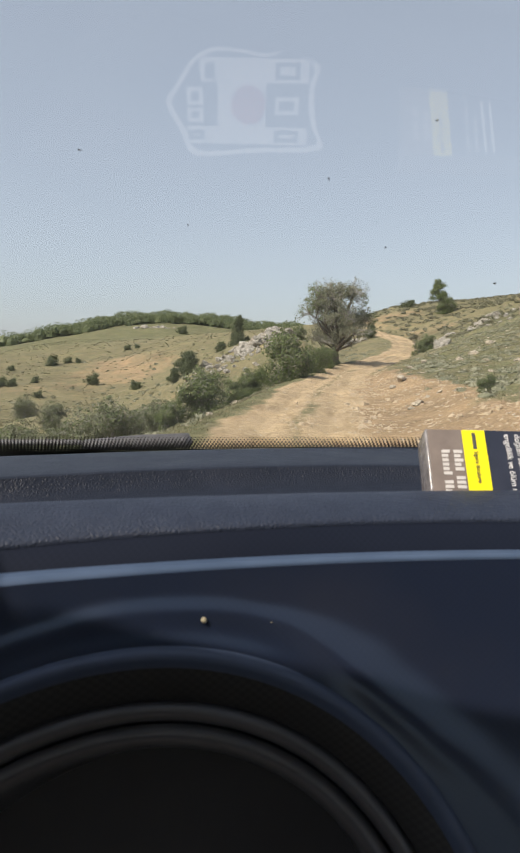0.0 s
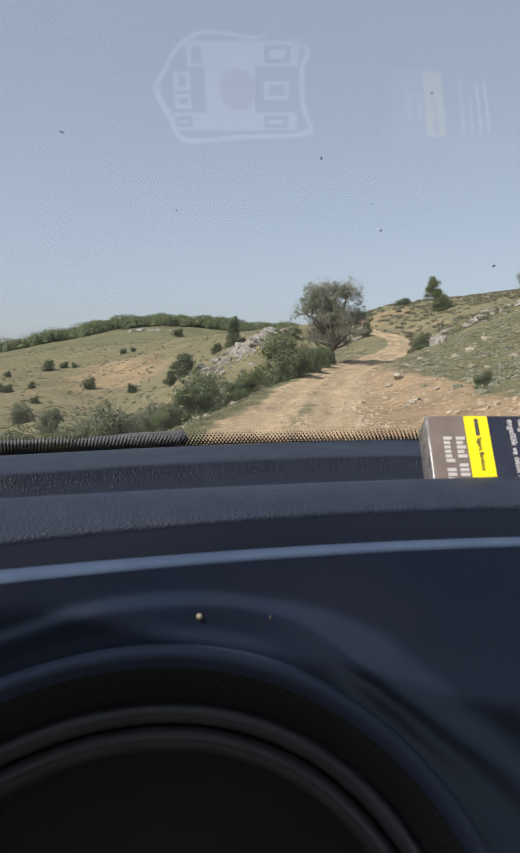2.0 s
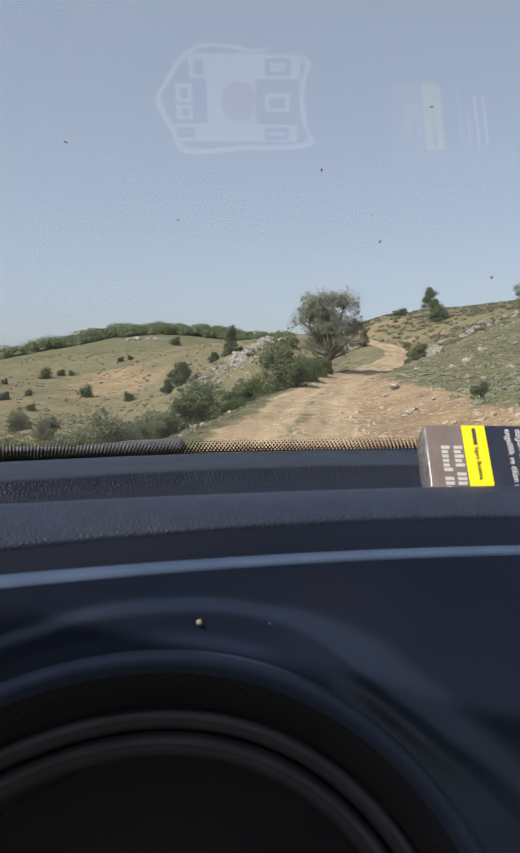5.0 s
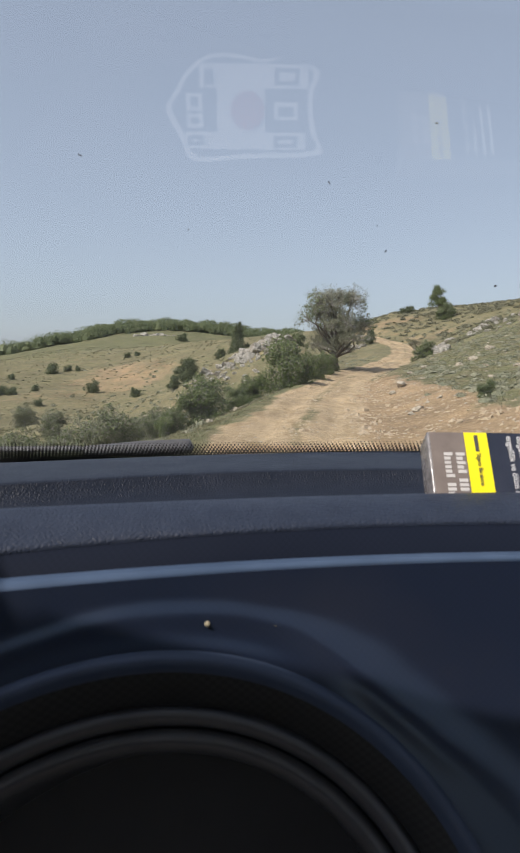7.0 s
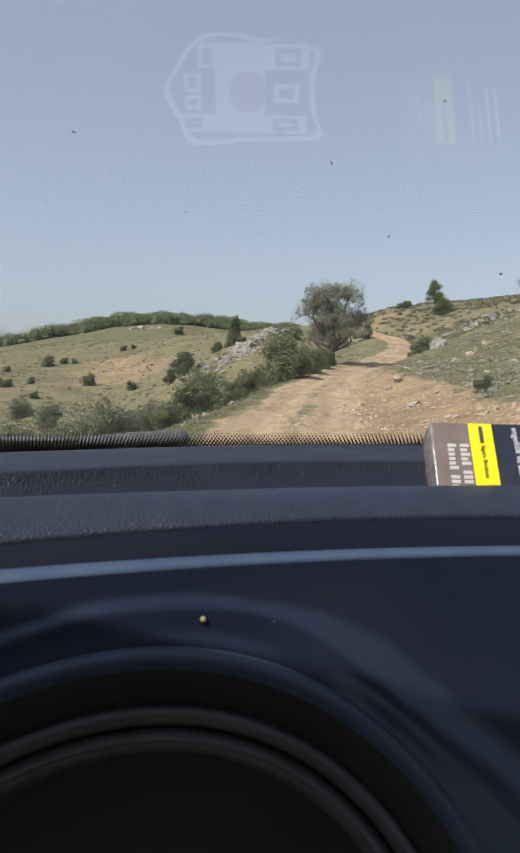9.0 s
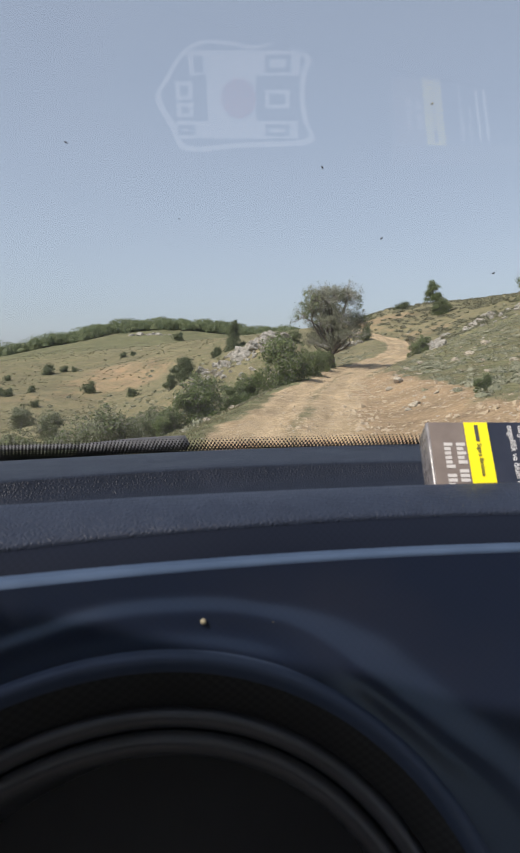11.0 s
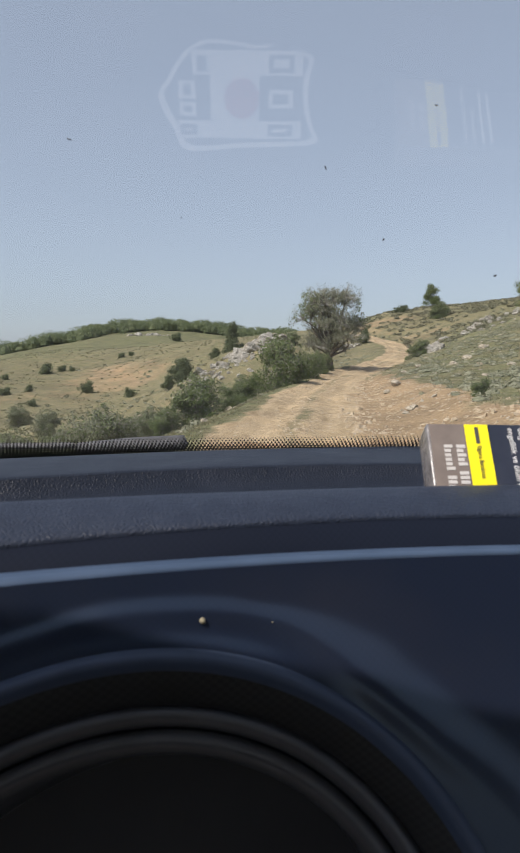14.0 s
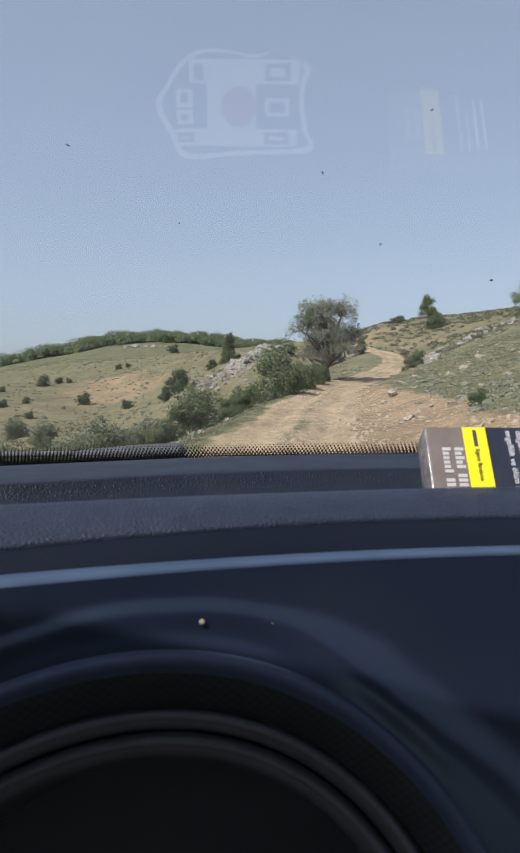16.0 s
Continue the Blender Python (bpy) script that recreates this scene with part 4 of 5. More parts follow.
scatter("hillside_scrub", RNG, 2600, (-48, -8, 40, 150), lambda x, y, w, b, l: value_noise(x * 0.15, y * 0.15, 19) > -0.25, LEAF_GRASS, cushion,
        "low tussocks of dry grass across the valley", "grass")
scatter("hillside_scrub", RNG, 700, (-46, -8, 62, 130), lambda x, y, w, b, l: value_noise(x * 0.12, y * 0.12, 15) + 0.7 * b > 0.25, LEAF_HEATH, cushion,
        "dark dots of dry scrub on the ochre slope", "scrub")
scatter("hillside_scrub", RNG, 420, (-100, -10, 60, 200), lambda x, y, w, b, l: value_noise(x * 0.05, y * 0.05, 12) + 0.5 * value_noise(x * 0.2, y * 0.2, 13) > 0.15, LEAF_THYME, hummock,
        "scattered low scrub on the far hillside", "scrub")
scatter("grass_tufts", RNG, 9000, (-7, -1.2, 9, 46), lambda x, y, w, b, l: (w < 0.3) & (b < 0.6) & (value_noise(x * 0.6, y * 0.6, 9) + l > 0.05), LEAF_GRASS, tuft,
        "short sparse grass along the verge", "grass")
scatter("grass_tufts", RNG, 11000, (2.4, 18, 9, 55), lambda x, y, w, b, l: (w < 0.3) & (b < 0.55) & (value_noise(x * 0.6, y * 0.6, 10) > -0.3), LEAF_GRASS, tuft,
        "short dry grass on the stony slope", "grass")
scatter("gravel", RNG, 4000, (0.9, 6, 9, 46), lambda x, y, w, b, l: (b > 0.15) & (value_noise(x * 0.7, y * 0.7, 2) > -0.1), RUBBLE, pebble,
        "pale broken stones on the cut bank", "gravel")
scatter("gravel", RNG, 2600, (-1.6, 1.6, 9, 60), lambda x, y, w, b, l: value_noise(x * 0.8, y * 0.8, 6) + np.exp(-((x - track_at(y)[0]) / 0.3) ** 2) > 0.45, RUBBLE, pebble,
        "loose stones on the track", "gravel")
scatter("gravel", RNG, 850, (2.2, 26, 11, 85), lambda x, y, w, b, l: value_noise(x * 0.25, y * 0.25, 52) > -0.25, FIELDSTONE, stone,
        "white stones strewn over the grassy slope", "stones")
scatter("gravel", RNG, 260, (-12, -2.0, 15, 60), lambda x, y, w, b, l: value_noise(x * 0.3, y * 0.3, 53) > 0.0, FIELDSTONE, stone,
        "white stones strewn below the track", "stones")
scatter("gravel", RNG, 1100, (0.9, 2.3, 10, 50), lambda x, y, w, b, l: value_noise(x * 0.9, y * 0.5, 58) > 0.0, RUBBLE, heap_stone,
        "pale broken stones heaped along the edge of the track", "stones")
scatter("far_wood", RNG, 600, (-110, 70, 190, 232),
        lambda x, y, w, b, l: (value_noise(x * 0.03, y * 0.03, 31) > -0.75) & ((x < 8) | (value_noise(x * 0.06, y * 0.06, 32) > 0.1)), LEAF_FAR, far_tree,
        "low green oak wood along the far ridge", "wood")
scatter("far_wood", RNG, 560, (-150, -7, 160, 206), lambda x, y, w, b, l: (value_noise(x * 0.04, y * 0.04, 35) > -0.75) & (y > 168 + 22 * step(x, -48, -26)), LEAF_FAR, far_tree,
        "open oak wood on the shoulder of the hill", "wood")

# ---- the car ----
car = tagged(empty("car"), "parked grey car seen from its driver's place, dark blue dashboard", "car")


def bowed(a, b, c):
    """A line across the car, bent towards the glass: its distance ahead at x."""
    def line(x):
        q = np.clip(x, -0.15, 0.2)
        return a * q * q + b * q + c + (2 * a * -0.15 + b) * np.minimum(x + 0.15, 0) + (2 * a * 0.2 + b) * np.maximum(x - 0.2, 0)
    return line


FAR, CREASE, COWL = bowed(-0.434, 0.3035, 0.6867), bowed(-0.762, 0.2854, 0.5457), bowed(-0.361, 0.2487, 0.3496)
NEAR, STRIP_TOP, STRIP_LOW = bowed(-0.8805, 0.3174, 0.3162), bowed(-0.5934, 0.2488, 0.3047), bowed(-0.6456, 0.263, 0.2968)
XS = np.concatenate([np.linspace(-0.36, -0.2, 20, False), np.linspace(-0.2, 0.2, 161), np.linspace(0.205, 1.0, 60)])


def loft(name, rows, mat, parent, label="", smooth=True):
    """A skin over lines across the car; each row gives (y, z below the eye) at XS."""
    v = np.stack([np.stack([XS, r[0] + 0 * XS, EYE + r[1] + 0 * XS], 1) for r in rows], 0)
    return mesh_object(name, v.reshape(-1, 3), grid_faces(len(rows), len(XS)), mat, parent, smooth, label)


def between(l0, z0, l1, z1, n, bulge):
    """Rows from one line to another with a rounded rise between."""
    out = []
    for t in np.linspace(0, 1, n):
        out.append((l0(XS) * (1 - t) + l1(XS) * t, z0 + (z1 - z0) * t + bulge * math.sin(math.pi * t)))
    return out


def surround(x, r):
    """Height of the rounded surround at a distance r from the middle of the instruments."""
    a = np.degrees(np.arcsin(np.clip((x - CX) / r, -1, 1)))
    crest = np.interp(a, [-60, -11, -3, 6, 14, 21, 26, 32, 40, 49, 55, 70], [0.1700, 0.1717, 0.1733, 0.1738, 0.1752, 0.1755, 0.1728, 0.1683, 0.1660, 0.1681, 0.1730, 0.185])
    side = step(a, 16, 38)
    tall, wide = 0.0026 + 0.0060 * side, 0.0050 + 0.0200 * side
    q = np.clip((r - crest) / wide, 0, 1)
    outer = tall * (1 - q) ** 2 * (1 + 1.2 * q)
    t = np.clip((crest - r) / np.maximum(crest - RIM - 0.0045, 0.004), 0, 1)
    inner = tall + (0.0044 - tall) * t - 0.0007 * np.sin(math.pi * t) ** 2 * (1 - step(a, 20, 28))
    inner = inner - 0.0009 * np.sin(math.pi * t) ** 2 * step(a, 0, 16) * (1 - step(a, 18, 30))
    return np.where(r > crest, outer, inner)


def dash_panel():
    """The lower face with the raised surround of the instruments."""
    ss = np.concatenate([np.linspace(0, 0.16, 150), np.linspace(0.17, 0.42, 20)])
    x, s = np.meshgrid(XS, ss, indexing="ij")
    r = np.hypot(x - CX, s - CS)
    h = sum(surround(x, r + o) for o in np.linspace(-0.003, 0.003, 9)) / 9
    h = np.where(r < RIM - 0.0008, -0.095, h)
    return panel_place(x, s, h), x.shape


CX, CS, RIM = -0.0518, 0.1885, 0.1536
TILT_C, TILT_S = math.cos(radians(62)), math.sin(radians(62))


def panel_place(x, s, h):
    return np.stack([x, STRIP_LOW(x) - s * TILT_C - h * TILT_S, EYE - 0.0865 - s * TILT_S + h * TILT_C], -1)


_v, _shape = dash_panel()
dash = mesh_object("dashboard", _v.reshape(-1, 3), grid_faces(*_shape), PANEL, car, True, "dark blue satin dashboard with carbon-look trim")
loft("shelf", [(FAR(XS) + 0.20, -0.125), (FAR(XS) + 0.03, -0.096), (FAR(XS) + 0.004, -0.087)] + between(FAR, -0.0855, CREASE, -0.0802, 10, 0.0012)
     + [(CREASE(XS) - 0.0020, -0.0806), (CREASE(XS) - 0.0035, -0.0815)], SHELF, dash, "dark shelf below the windscreen")
loft("trough", [(CREASE(XS) - 0.0033, -0.0813), (CREASE(XS) - 0.006, -0.0845), (CREASE(XS) - 0.010, -0.0885), (CREASE(XS) - 0.016, -0.0930), (CREASE(XS) - 0.026, -0.0962)]
     + [(COWL(XS) * t + (CREASE(XS) - 0.03) * (1 - t), -0.0968) for t in (0.0, 0.3, 0.6, 0.9)] + [(COWL(XS) + 0.006, -0.098)], TROUGH, dash, "coarse-grained trough behind the brow")
PULL = 1 + 0.04 * step(-XS, -0.02, 0.12)
loft("top_pad", [(COWL(XS) + 0.007, -0.105), (COWL(XS) + 0.007, -0.072), (COWL(XS) + 0.004, -0.0660)] + between(COWL, -0.0640, lambda x: NEAR(x) * PULL, -0.0716 * PULL, 9, 0.0016)
     + [((NEAR(XS) - 0.0012) * PULL, -0.0728 * PULL), ((NEAR(XS) - 0.0010) * PULL, -0.0745 * PULL)], PAD, dash, "padded leather-grain brow")
loft("face_trim", [((NEAR(XS) - 0.0005) * PULL, -0.0735 * PULL), (STRIP_TOP(XS) * 0.6 + NEAR(XS) * PULL * 0.4 + 0.001, -0.0785 - 0.03 * (PULL - 1)), (STRIP_TOP(XS) + 0.001, -0.0843)], FACE, dash, "carbon-look inlay")
_bead = []
for _t in np.linspace(0, 1, 9):
    _w = math.pi * _t
    _bead.append((STRIP_TOP(XS) * (1 - _t) + STRIP_LOW(XS) * _t - 0.0022 * math.sin(_w), -0.0838 + (-0.0868 + 0.0838) * _t + 0.0006 * math.sin(_w)))
loft("trim_strip", _bead, STRIP, dash, "glossy blue-grey trim strip")


def ring(name, profile, mat, parent, label=""):
    """A ring round the instruments from (radius, height above the panel) pairs."""
    w = np.linspace(0, 2 * math.pi, 193)
    v = np.stack([panel_place(CX + r * np.sin(w), CS - r * np.cos(w), h + 0 * w) for r, h in profile], 0)
    return mesh_object(name, v.reshape(-1, 3), grid_faces(len(profile), len(w)), mat, parent, True, label)


def arc(r0, h0, r1, h1, bulge, n=9):
    return [(r0 + (r1 - r0) * t, h0 + (h1 - h0) * t + bulge * math.sin(math.pi * t)) for t in np.linspace(0, 1, n)]


cluster = ring("instrument_hood", arc(RIM + 0.0050, 0.0042, RIM - 0.0036, 0.0050, 0.0036, 12), LIP, dash, "rounded lip round the instruments")
ring("hood_band", arc(RIM - 0.0034, 0.0049, RIM - 0.0155, -0.004, 0.001, 6), BAND, dash, "woven-look band inside the hood")
ring("bezel", arc(RIM - 0.0153, -0.006, RIM - 0.0233, -0.008, 0.0044) + [(RIM - 0.0235, -0.014)], RING, dash, "black outer bezel")
ring("bezel", arc(RIM - 0.0243, -0.011, RIM - 0.0335, -0.016, 0.0044) + [(RIM - 0.0340, -0.078)], RING, dash, "black inner bezel")
ring("instrument_lens", [(RIM - 0.031, -0.076), (0.06, -0.079), (0.001, -0.081)], LENS, dash, "unlit black instrument lens")

# windscreen: a plane of glass raked at thirty degrees
RAKE = radians(30)
GY, GZ = 0.675, -0.055


def on_glass(x, d, off=0.0):
    """A place on the windscreen, d metres up the slope from its reference line; off: towards the cabin."""
    return (x, GY - d * math.cos(RAKE) - off * math.sin(RAKE), EYE + GZ + d * math.sin(RAKE) - off * math.cos(RAKE))


def glass_slab(name, x0, x1, d0, d1, thick, mat, parent, label, inner=0):
    bm = bmesh.new()
    vs = [bm.verts.new(on_glass(x, d, o)) for o in (0.0, -thick) for x, d in ((x0, d0), (x1, d0), (x1, d1), (x0, d1))]
    for f in ((0, 1, 2, 3), (7, 6, 5, 4), (0, 4, 5, 1), (1, 5, 6, 2), (2, 6, 7, 3), (3, 7, 4, 0)):
        bm.faces.new([vs[i] for i in f])
    ob = part(name, bm, mat, parent, label)
    ob.data.materials.append(CLEAR)
    for i, f in enumerate(ob.data.polygons):
        f.material_index = 0 if i == inner else 1
    return ob


screen = glass_slab("windscreen", -0.40, 1.04, -0.125, 0.70, 0.005, GLASS, car, "clear raked windscreen with a dotted black edge")
screen.visible_shadow = False


def frit():
    x, d = np.meshgrid(np.linspace(-0.40, 1.04, 60), np.array([-0.125, -0.090, -0.066, -0.055, -0.042, -0.029]), indexing="ij")
    fall = 0.058 * np.clip(0.17 - x, 0, None) * np.clip((d + 0.125) / 0.05, 0, 1)
    v = np.array([on_glass(a, b, 0.0025) for a, b in zip(x.ravel(), (d - fall).ravel())])
    ob = mesh_object("frit_band", v, grid_faces(*x.shape), FRIT, screen, False, "black dotted enamel band")
    fade = np.interp(d.ravel(), [-0.125, -0.090, -0.074, -0.066, -0.0295, -0.029], [1.2, 1.1, 1.0, 0.90, 0.22, 0.2])
    ob.data.attributes.new("fade", "FLOAT", "POINT").data.foreach_set("value", fade.astype(np.float32))
    uv = ob.data.uv_layers.new(name="UVMap")
    loop = np.zeros(len(ob.data.loops), dtype=np.int32)
    ob.data.loops.foreach_get("vertex_index", loop)
    uv.data.foreach_set("uv", np.stack([x.ravel(), d.ravel()], 1)[loop].astype(np.float32).ravel())


frit()
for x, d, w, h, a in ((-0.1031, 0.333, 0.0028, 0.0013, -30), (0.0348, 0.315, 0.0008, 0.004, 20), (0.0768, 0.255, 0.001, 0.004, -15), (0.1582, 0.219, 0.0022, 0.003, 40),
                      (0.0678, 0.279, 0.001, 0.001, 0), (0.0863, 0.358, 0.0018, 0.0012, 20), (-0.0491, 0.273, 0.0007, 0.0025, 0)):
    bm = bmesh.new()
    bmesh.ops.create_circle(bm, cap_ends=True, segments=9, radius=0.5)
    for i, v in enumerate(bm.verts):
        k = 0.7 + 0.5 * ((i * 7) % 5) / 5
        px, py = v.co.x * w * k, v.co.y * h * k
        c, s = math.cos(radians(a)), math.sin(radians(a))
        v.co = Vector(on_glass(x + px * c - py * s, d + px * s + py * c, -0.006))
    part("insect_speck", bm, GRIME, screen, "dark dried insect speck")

# wiper at rest outside the foot of the glass
wiper = tagged(empty("wiper"), "black wiper resting at the foot of the windscreen")
wiper.parent = car


def wiper_skin(x0, x1, y0, y1, z0, z1, wide, tall, n=24, tip=0.25):
    rows = []
    for t in np.linspace(0, 1, n):
        k = min(1.0, math.sqrt(max(0.02, (1 - t) / tip)) if t > 1 - tip * 0.3 else 1.0)
        k *= 0.72 + 0.28 * min(1, t * 2)
        w = np.linspace(0, 2 * math.pi, 13)
        rows.append(np.stack([x0 + (x1 - x0) * t + 0 * w, y0 + (y1 - y0) * t + np.cos(w) * wide * k,
                              EYE + z0 + (z1 - z0) * t + np.sin(w) * tall * k * (0.75 + 0.25 * np.sin(w))], 1))
    v = np.stack(rows)
    return v.reshape(-1, 3), grid_faces(n, 13)


mesh_object("wiper_arm", *wiper_skin(-0.196, -0.079, 0.765, 0.795, -0.0985, -0.0950, 0.012, 0.0110, 24, 0.06), RUBBER, wiper, True, "moulded end of the wiper arm")
mesh_object("wiper_blade", *wiper_skin(-0.40, -0.185, 0.755, 0.765, -0.0985, -0.0945, 0.005, 0.0045), RUBBER, wiper, True)


# shell of the car: plain panels that close it
def slab(name, lo, hi, mat, label="", bevel=0.02):
    return part(name, box_bm(lo, hi, bevel), mat, car, label)


def prism(name, outline, x0, x1, mat, label=""):
    """A panel of a side outline in (y, z), from x0 to x1."""
    bm = bmesh.new()
    a, b = ([bm.verts.new((x, y, z)) for y, z in outline] for x in (x0, x1))
    bm.faces.new(a)
    bm.faces.new(b[::-1])
    for i in range(len(a)):
        j = (i + 1) % len(a)
        bm.faces.new((a[j], a[i], b[i], b[j]))
    return part(name, bm, mat, car, label)


TOP = EYE + GZ + 0.70 * math.sin(RAKE)
BACK = GY - 0.70 * math.cos(RAKE)
slab("roof_lining", (-0.396, -2.1, TOP - 0.01), (1.036, BACK + 0.02, TOP + 0.014), HEADLINER, "roof lining of pale grey cloth", 0.006)
slab("roof_skin", (-0.398, -2.12, TOP + 0.018), (1.038, BACK + 0.017, TOP + 0.040), BODY_PAINT, "grey painted roof", 0.006)
for x0, x1 in ((-0.46, -0.40), (1.04, 1.10)):
    prism("door_panel", [(0.78, 0.30), (0.78, 1.16), (0.70, 1.20), (-2.3, 1.0), (-2.3, 0.30)], x0, x1, BODY_PAINT, "closed grey door")
    prism("roof_pillar", [(0.76, 1.23), (0.66, 1.235), (BACK - 0.06, TOP + 0.03), (BACK + 0.04, TOP + 0.03)], x0, x1, BODY_PAINT)
    prism("roof_pillar", [(-1.05, 1.11), (-1.2, 1.10), (-1.2, TOP + 0.03), (-1.05, TOP + 0.03)], x0, x1, BODY_PAINT)
    prism("roof_pillar", [(-2.05, 1.02), (-2.3, 1.0), (-2.1, TOP + 0.03), (-1.9, TOP + 0.03)], x0, x1, BODY_PAINT)
slab("tailgate", (-0.44, -2.34, 0.35), (1.08, -2.26, 1.02), BODY_PAINT)
slab("floor_pan", (-0.44, -2.3, 0.28), (1.08, 1.75, 0.34), LINING)
slab("bulkhead", (-0.42, 0.80, 0.34), (1.06, 0.86, 1.20), LINING)
slab("seat_back", (-0.25, -0.75, 0.45), (0.25, -0.55, 1.10), LINING, "dark cloth seat back", 0.06)
prism("bonnet", [(0.80, 1.195), (1.2, 1.13), (1.7, 1.00), (1.86, 0.86), (1.88, 0.40), (0.80, 0.40)], -0.46, 1.10, BODY_PAINT, "grey bonnet")


def wheel(x, y):
    root = part("wheel", bmesh.new(), RUBBER, car)
    bm = bmesh.new()
    bmesh.ops.create_cone(bm, cap_ends=True, segments=40, radius1=0.315, radius2=0.315, depth=0.2, matrix=pose(0, 0, 0, 0, 90, 0))
    bmesh.ops.bevel(bm, geom=[e for e in bm.edges if len(e.link_faces) == 2 and any(len(f.verts) > 4 for f in e.link_faces)], offset=0.03, segments=3, affect="EDGES")
    tyre = part("tyre", bm, RUBBER, root, smooth=False)
    bm = bmesh.new()
    bmesh.ops.create_cone(bm, cap_ends=True, segments=32, radius1=0.20, radius2=0.19, depth=0.216, matrix=pose(0, 0, 0, 0, 90, 0))
    part("rim", bm, STEEL, root)
    root.location = (x, y, 0.315 + on_ground(x, y) - 0.01)


for wx in (-0.36, 1.0):
    for wy in (1.15, -1.55):
        wheel(wx, wy)

# ---- things on the dashboard ----
# a flat card box that leans in the trough behind the brow
LOW, HIGH = Vector((0.0, 0.3835, -0.0870)), Vector((0.0, 0.4205, -0.0351))
UP = (HIGH - LOW).normalized()
OUT = Vector((0, -UP.z, UP.y)).normalized() * -1
if OUT.y > 0:
    OUT = -OUT
BOX_W, BOX_H, BOX_T = 0.100, (HIGH - LOW).length, 0.022
BX0 = 0.0988
pack_pose = Matrix.Translation((BX0, LOW.y, EYE + LOW.z)) @ Matrix((Vector((1, 0, 0)), UP, OUT)).transposed().to_4x4()
pack = tagged(empty("cigarette_box"), "small brown, yellow and navy card box on the dashboard", "card box")
pack.matrix_basis = pack_pose @ pose(0, 0, 0, 0, 0, 0)
part("box_body", box_bm((0, 0, -BOX_T), (BOX_W, BOX_H, -0.0004), 0.0012, 2), CARD_EDGE, pack, "creased film-wrapped card sides", True)
for nm, a, b, mt, lb in (("brand_panel", 0.0016, 0.0222, CARD_BROWN, "brown printed end"), ("yellow_band", 0.0224, 0.0362, CARD_YELLOW, "bright yellow printed band"),
                         ("warning_panel", 0.0364, BOX_W - 0.001, CARD_NAVY, "navy printed panel")):
    part(nm, box_bm((a, 0.0006, -0.0006), (b, BOX_H - 0.0006, 0.0), 0.0), mt, pack, lb)


def bar(x0, x1, y0, y1, mat):
    part("print_bar", box_bm((x0, y0, -0.0002), (x1, y1, 0.0003)), mat, pack)


def lettering(text, x, y, size, mat):
    """A line of print that runs down the box."""
    cu = bpy.data.curves.new("lettering", "FONT")
    cu.body, cu.size, cu.extrude = text, size, 0.0001
    cu.materials.append(mat)
    ob = new("lettering", cu)
    ob.parent = pack
    ob.matrix_basis = Matrix.Translation((x, y, 0.0003)) @ pose(0, 0, 0, 0, 0, -90)


# the product name, as bars
for x, tall, runs in ((0.0160, 0.0052, "XxXxX XXX"), (0.0088, 0.0050, "XxxxxX XXx")):
    y = BOX_H - 0.0145
    for k in runs:
        if k != " ":
            bar(x, x + tall * (1.0 if k == "X" else 0.72), y - 0.0021, y, INK_GREY)
        y -= 0.0029
bar(0.0282, 0.0304, BOX_H - 0.0135, BOX_H - 0.0025, INK_DARK)
lettering("Sigara Bırakma", 0.0284, BOX_H - 0.0150, 0.0036, INK_DARK)
lettering("engellilik ve ölüm riski artar.", 0.0478, BOX_H - 0.0030, 0.0050, INK_WHITE)
lettering("doğum sonrası", 0.0540, BOX_H - 0.0030, 0.0050, INK_WHITE)
bar(0.0605, 0.0625, BOX_H - 0.050, BOX_H - 0.004, INK_WHITE)
bar(0.0665, 0.0685, BOX_H - 0.050, BOX_H - 0.004, INK_WHITE)

# a shield-shaped badge lying in the trough, seen mirrored in the glass
badge = tagged(empty("badge"), "flat black and white shield badge with red disc", "badge")
badge.matrix_basis = pose(-0.020, 0.392, EYE - 0.0955, -2, 0, 0)


def flat(name, outline, z, mat, label="", hole=None):
    bm = bmesh.new()
    outer = [bm.verts.new((x, y, z)) for x, y in outline]
    if hole:
        inner = [bm.verts.new((x, y, z)) for x, y in hole]
        for i in range(len(outer)):
            j = (i + 1) % len(outer)
            bm.faces.new((outer[i], outer[j], inner[j], inner[i]))
    else:
        bm.faces.new(outer)
    r = bmesh.ops.extrude_face_region(bm, geom=bm.faces[:])
    bmesh.ops.translate(bm, verts=[v for v in r["geom"] if isinstance(v, bmesh.types.BMVert)], vec=(0, 0, 0.0012))
    bmesh.ops.recalc_face_normals(bm, faces=bm.faces[:])
    part(name, bm, mat, badge, label)


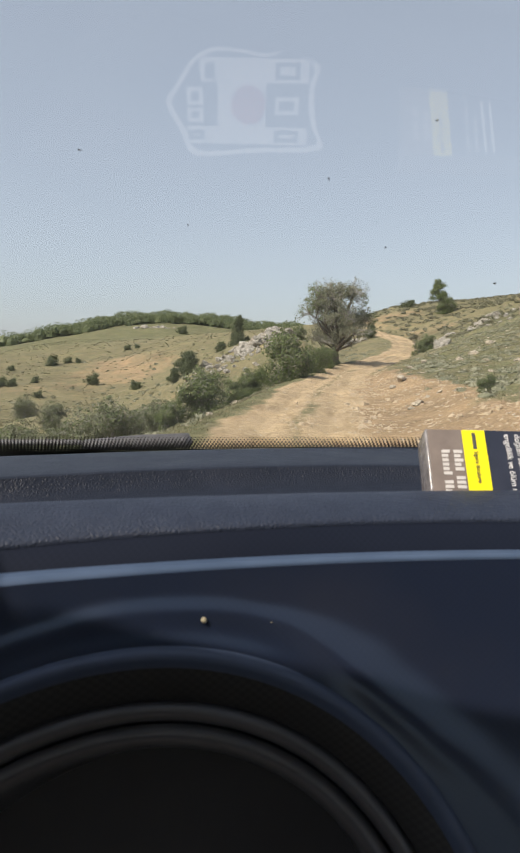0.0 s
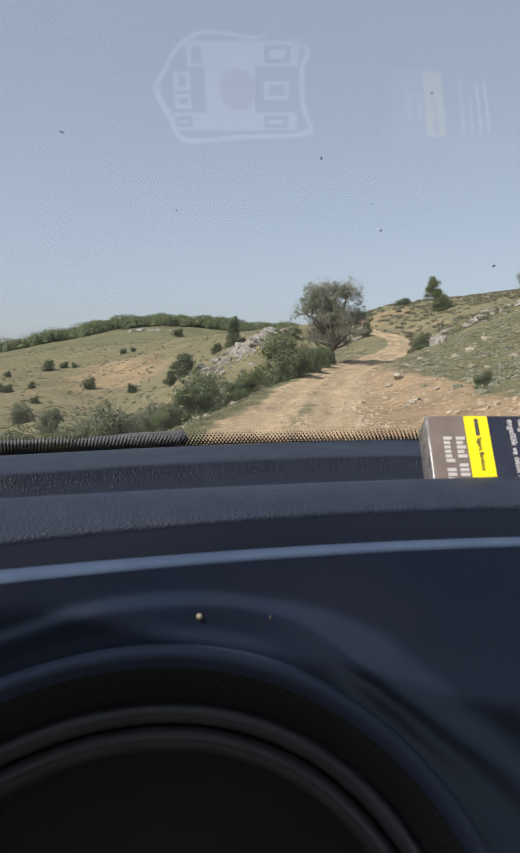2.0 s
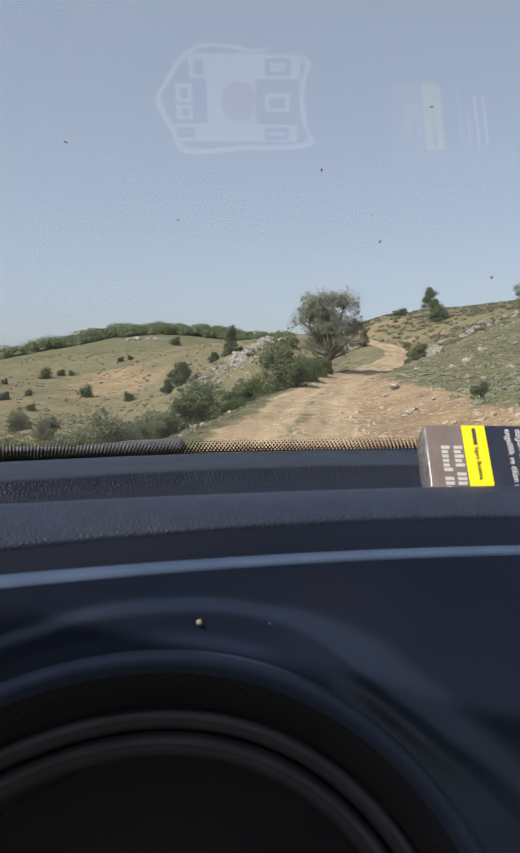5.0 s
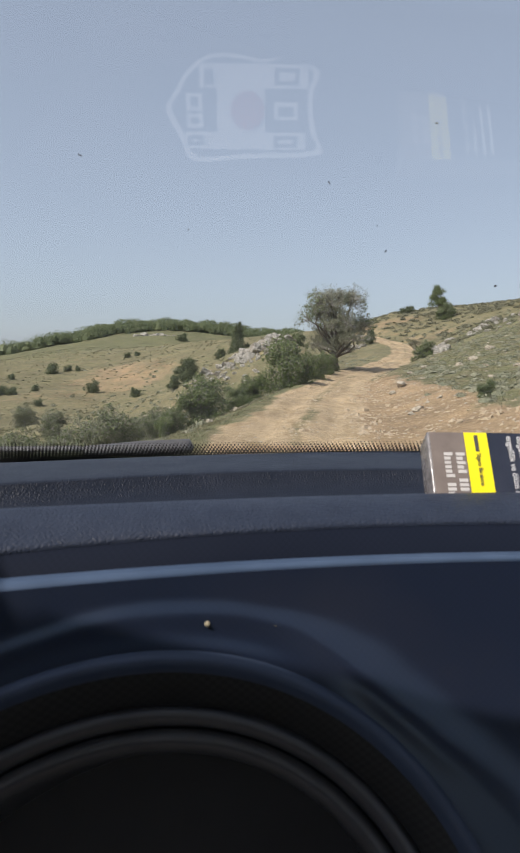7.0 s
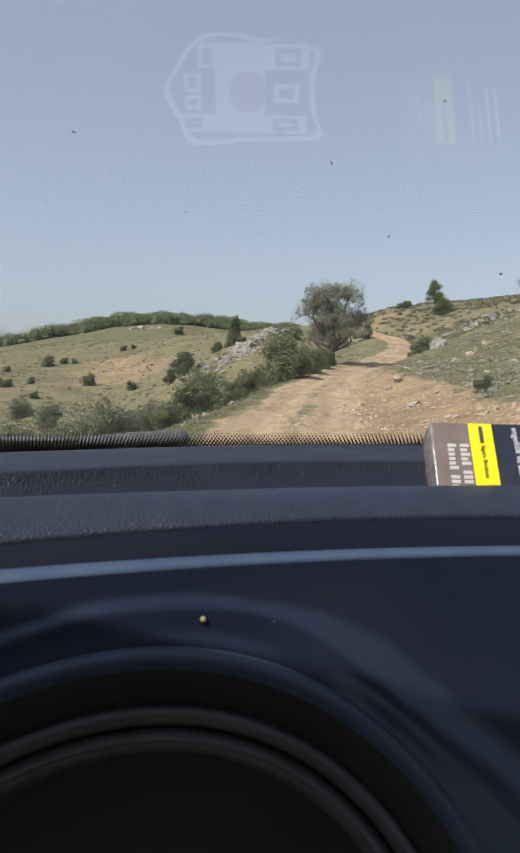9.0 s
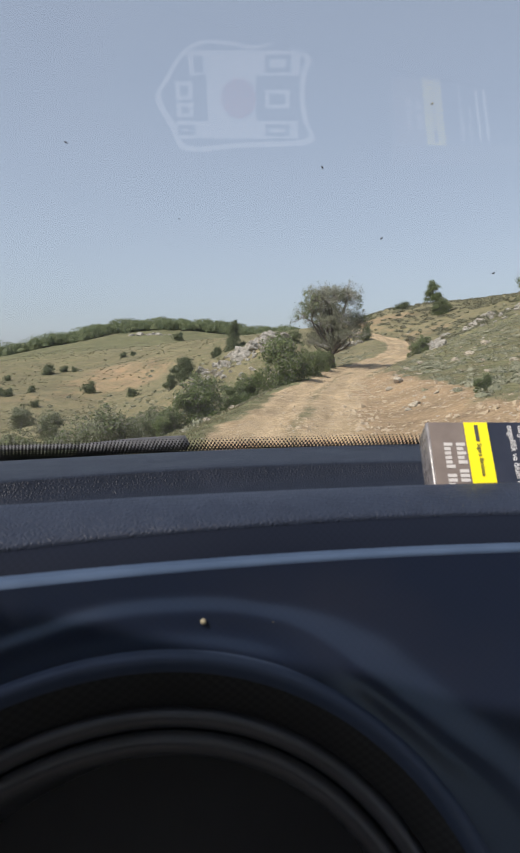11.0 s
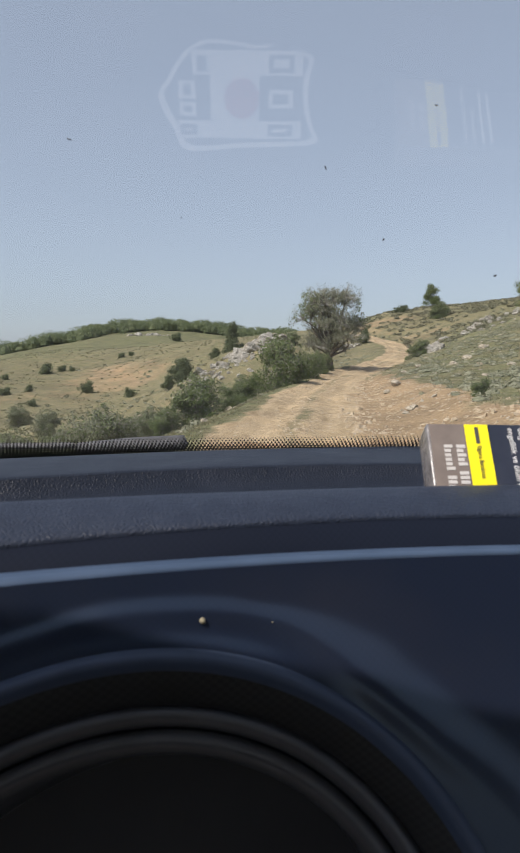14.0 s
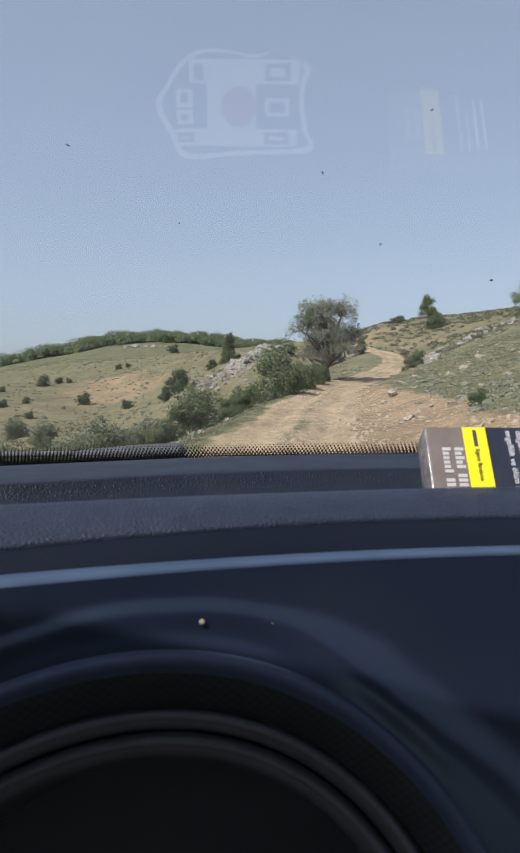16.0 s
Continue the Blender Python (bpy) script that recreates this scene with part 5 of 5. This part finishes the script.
def shield(k):
    edge = [(-0.0613, 0.0085), (-0.0541, -0.0051), (-0.0479, -0.0171), (-0.0382, -0.0304), (-0.0225, -0.0391), (-0.0016, -0.0378), (0.0145, -0.0344), (0.0266, -0.0370),
            (0.0365, -0.0431), (0.0460, -0.0346), (0.0586, -0.0246), (0.0552, -0.0098), (0.0549, 0.0095), (0.0587, 0.0274), (0.0610, 0.0420), (0.0061, 0.0450), (-0.0401, 0.0478),
            (-0.0509, 0.0304)]
    out = []
    for i in range(len(edge)):
        p = [Vector(edge[(i + j) % len(edge)]) for j in (-1, 0, 1, 2)]
        for t in (0.0, 0.25, 0.5, 0.75):
            q = 0.5 * (2 * p[1] + (p[2] - p[0]) * t + (2 * p[0] - 5 * p[1] + 4 * p[2] - p[3]) * t * t + (3 * p[1] - p[0] - 3 * p[2] + p[3]) * t ** 3)
            out.append((q.x * k, q.y * k * (0.82 if q.y < 0 else 1.0)))
    return out


flat("backing", shield(1.0), 0.0, ENAMEL_BLACK)
flat("border", shield(1.0), 0.0013, ENAMEL_WHITE, "white enamel border", shield(0.92))
def box(x0, x1, y0, y1):
    return [(x0, y0), (x1, y0), (x1, y1), (x0, y1)]


for x0, x1, y0, y1 in ((-0.034, 0.050, -0.025, -0.008), (-0.046, 0.050, 0.025, 0.038), (-0.021, 0.017, -0.0078, 0.0248)):
    flat("white_field", box(x0, x1, y0, y1), 0.0013, ENAMEL_WHITE)
# plain marks in two columns, dark on the white bars and pale on the black between
for x0, x1, y0, y1, mt in ((-0.030, -0.023, -0.0215, -0.0105, ENAMEL_BLACK), (-0.045, -0.032, -0.0043, 0.0088, ENAMEL_WHITE), (-0.045, -0.032, 0.0110, 0.0215, ENAMEL_WHITE),
                           (-0.045, -0.032, 0.0275, 0.0350, ENAMEL_BLACK), (0.024, 0.043, -0.0225, -0.0105, ENAMEL_BLACK), (0.024, 0.043, 0.0020, 0.0150, ENAMEL_WHITE),
                           (0.024, 0.043, 0.0270, 0.0360, ENAMEL_BLACK)):
    flat("mark", box(x0, x1, y0, y1), 0.0026, mt, "", box(x0 + 0.0035, x1 - 0.0035, y0 + 0.0028, y1 - 0.0028))
flat("disc_rim", [(0.0165 * math.cos(i * math.pi / 18) - 0.002, 0.008 + 0.0162 * math.sin(i * math.pi / 18)) for i in range(36)], 0.0026, ENAMEL_WHITE)
flat("red_disc", [(0.0035 + 0.0135 * math.cos(i * math.pi / 18), 0.008 + 0.0145 * math.sin(i * math.pi / 18)) for i in range(36)], 0.0039, ENAMEL_RED, "red enamel disc")

# crumbs on the brow of the instruments
for i, (x, s, r) in enumerate(((-0.0226, 0.0215, 0.0013), (0.0060, 0.0245, 0.0003))):
    bm = bmesh.new()
    bmesh.ops.create_icosphere(bm, subdivisions=2, radius=r)
    for v in bm.verts:
        v.co *= 1 + 0.25 * noise.noise(v.co * 900 + Vector((i, 0, 0)))
    ob = part("crumb", bm, CRUMB, None, smooth=True)
    p = panel_place(np.array(x), np.array(s), np.array(float(surround(x, math.hypot(x - CX, s - CS))) + r * 0.6))
    ob.location = tuple(p)
    tagged(ob, "pale dry crumb on the dark dashboard", "crumb", "crumbs on the dashboard")
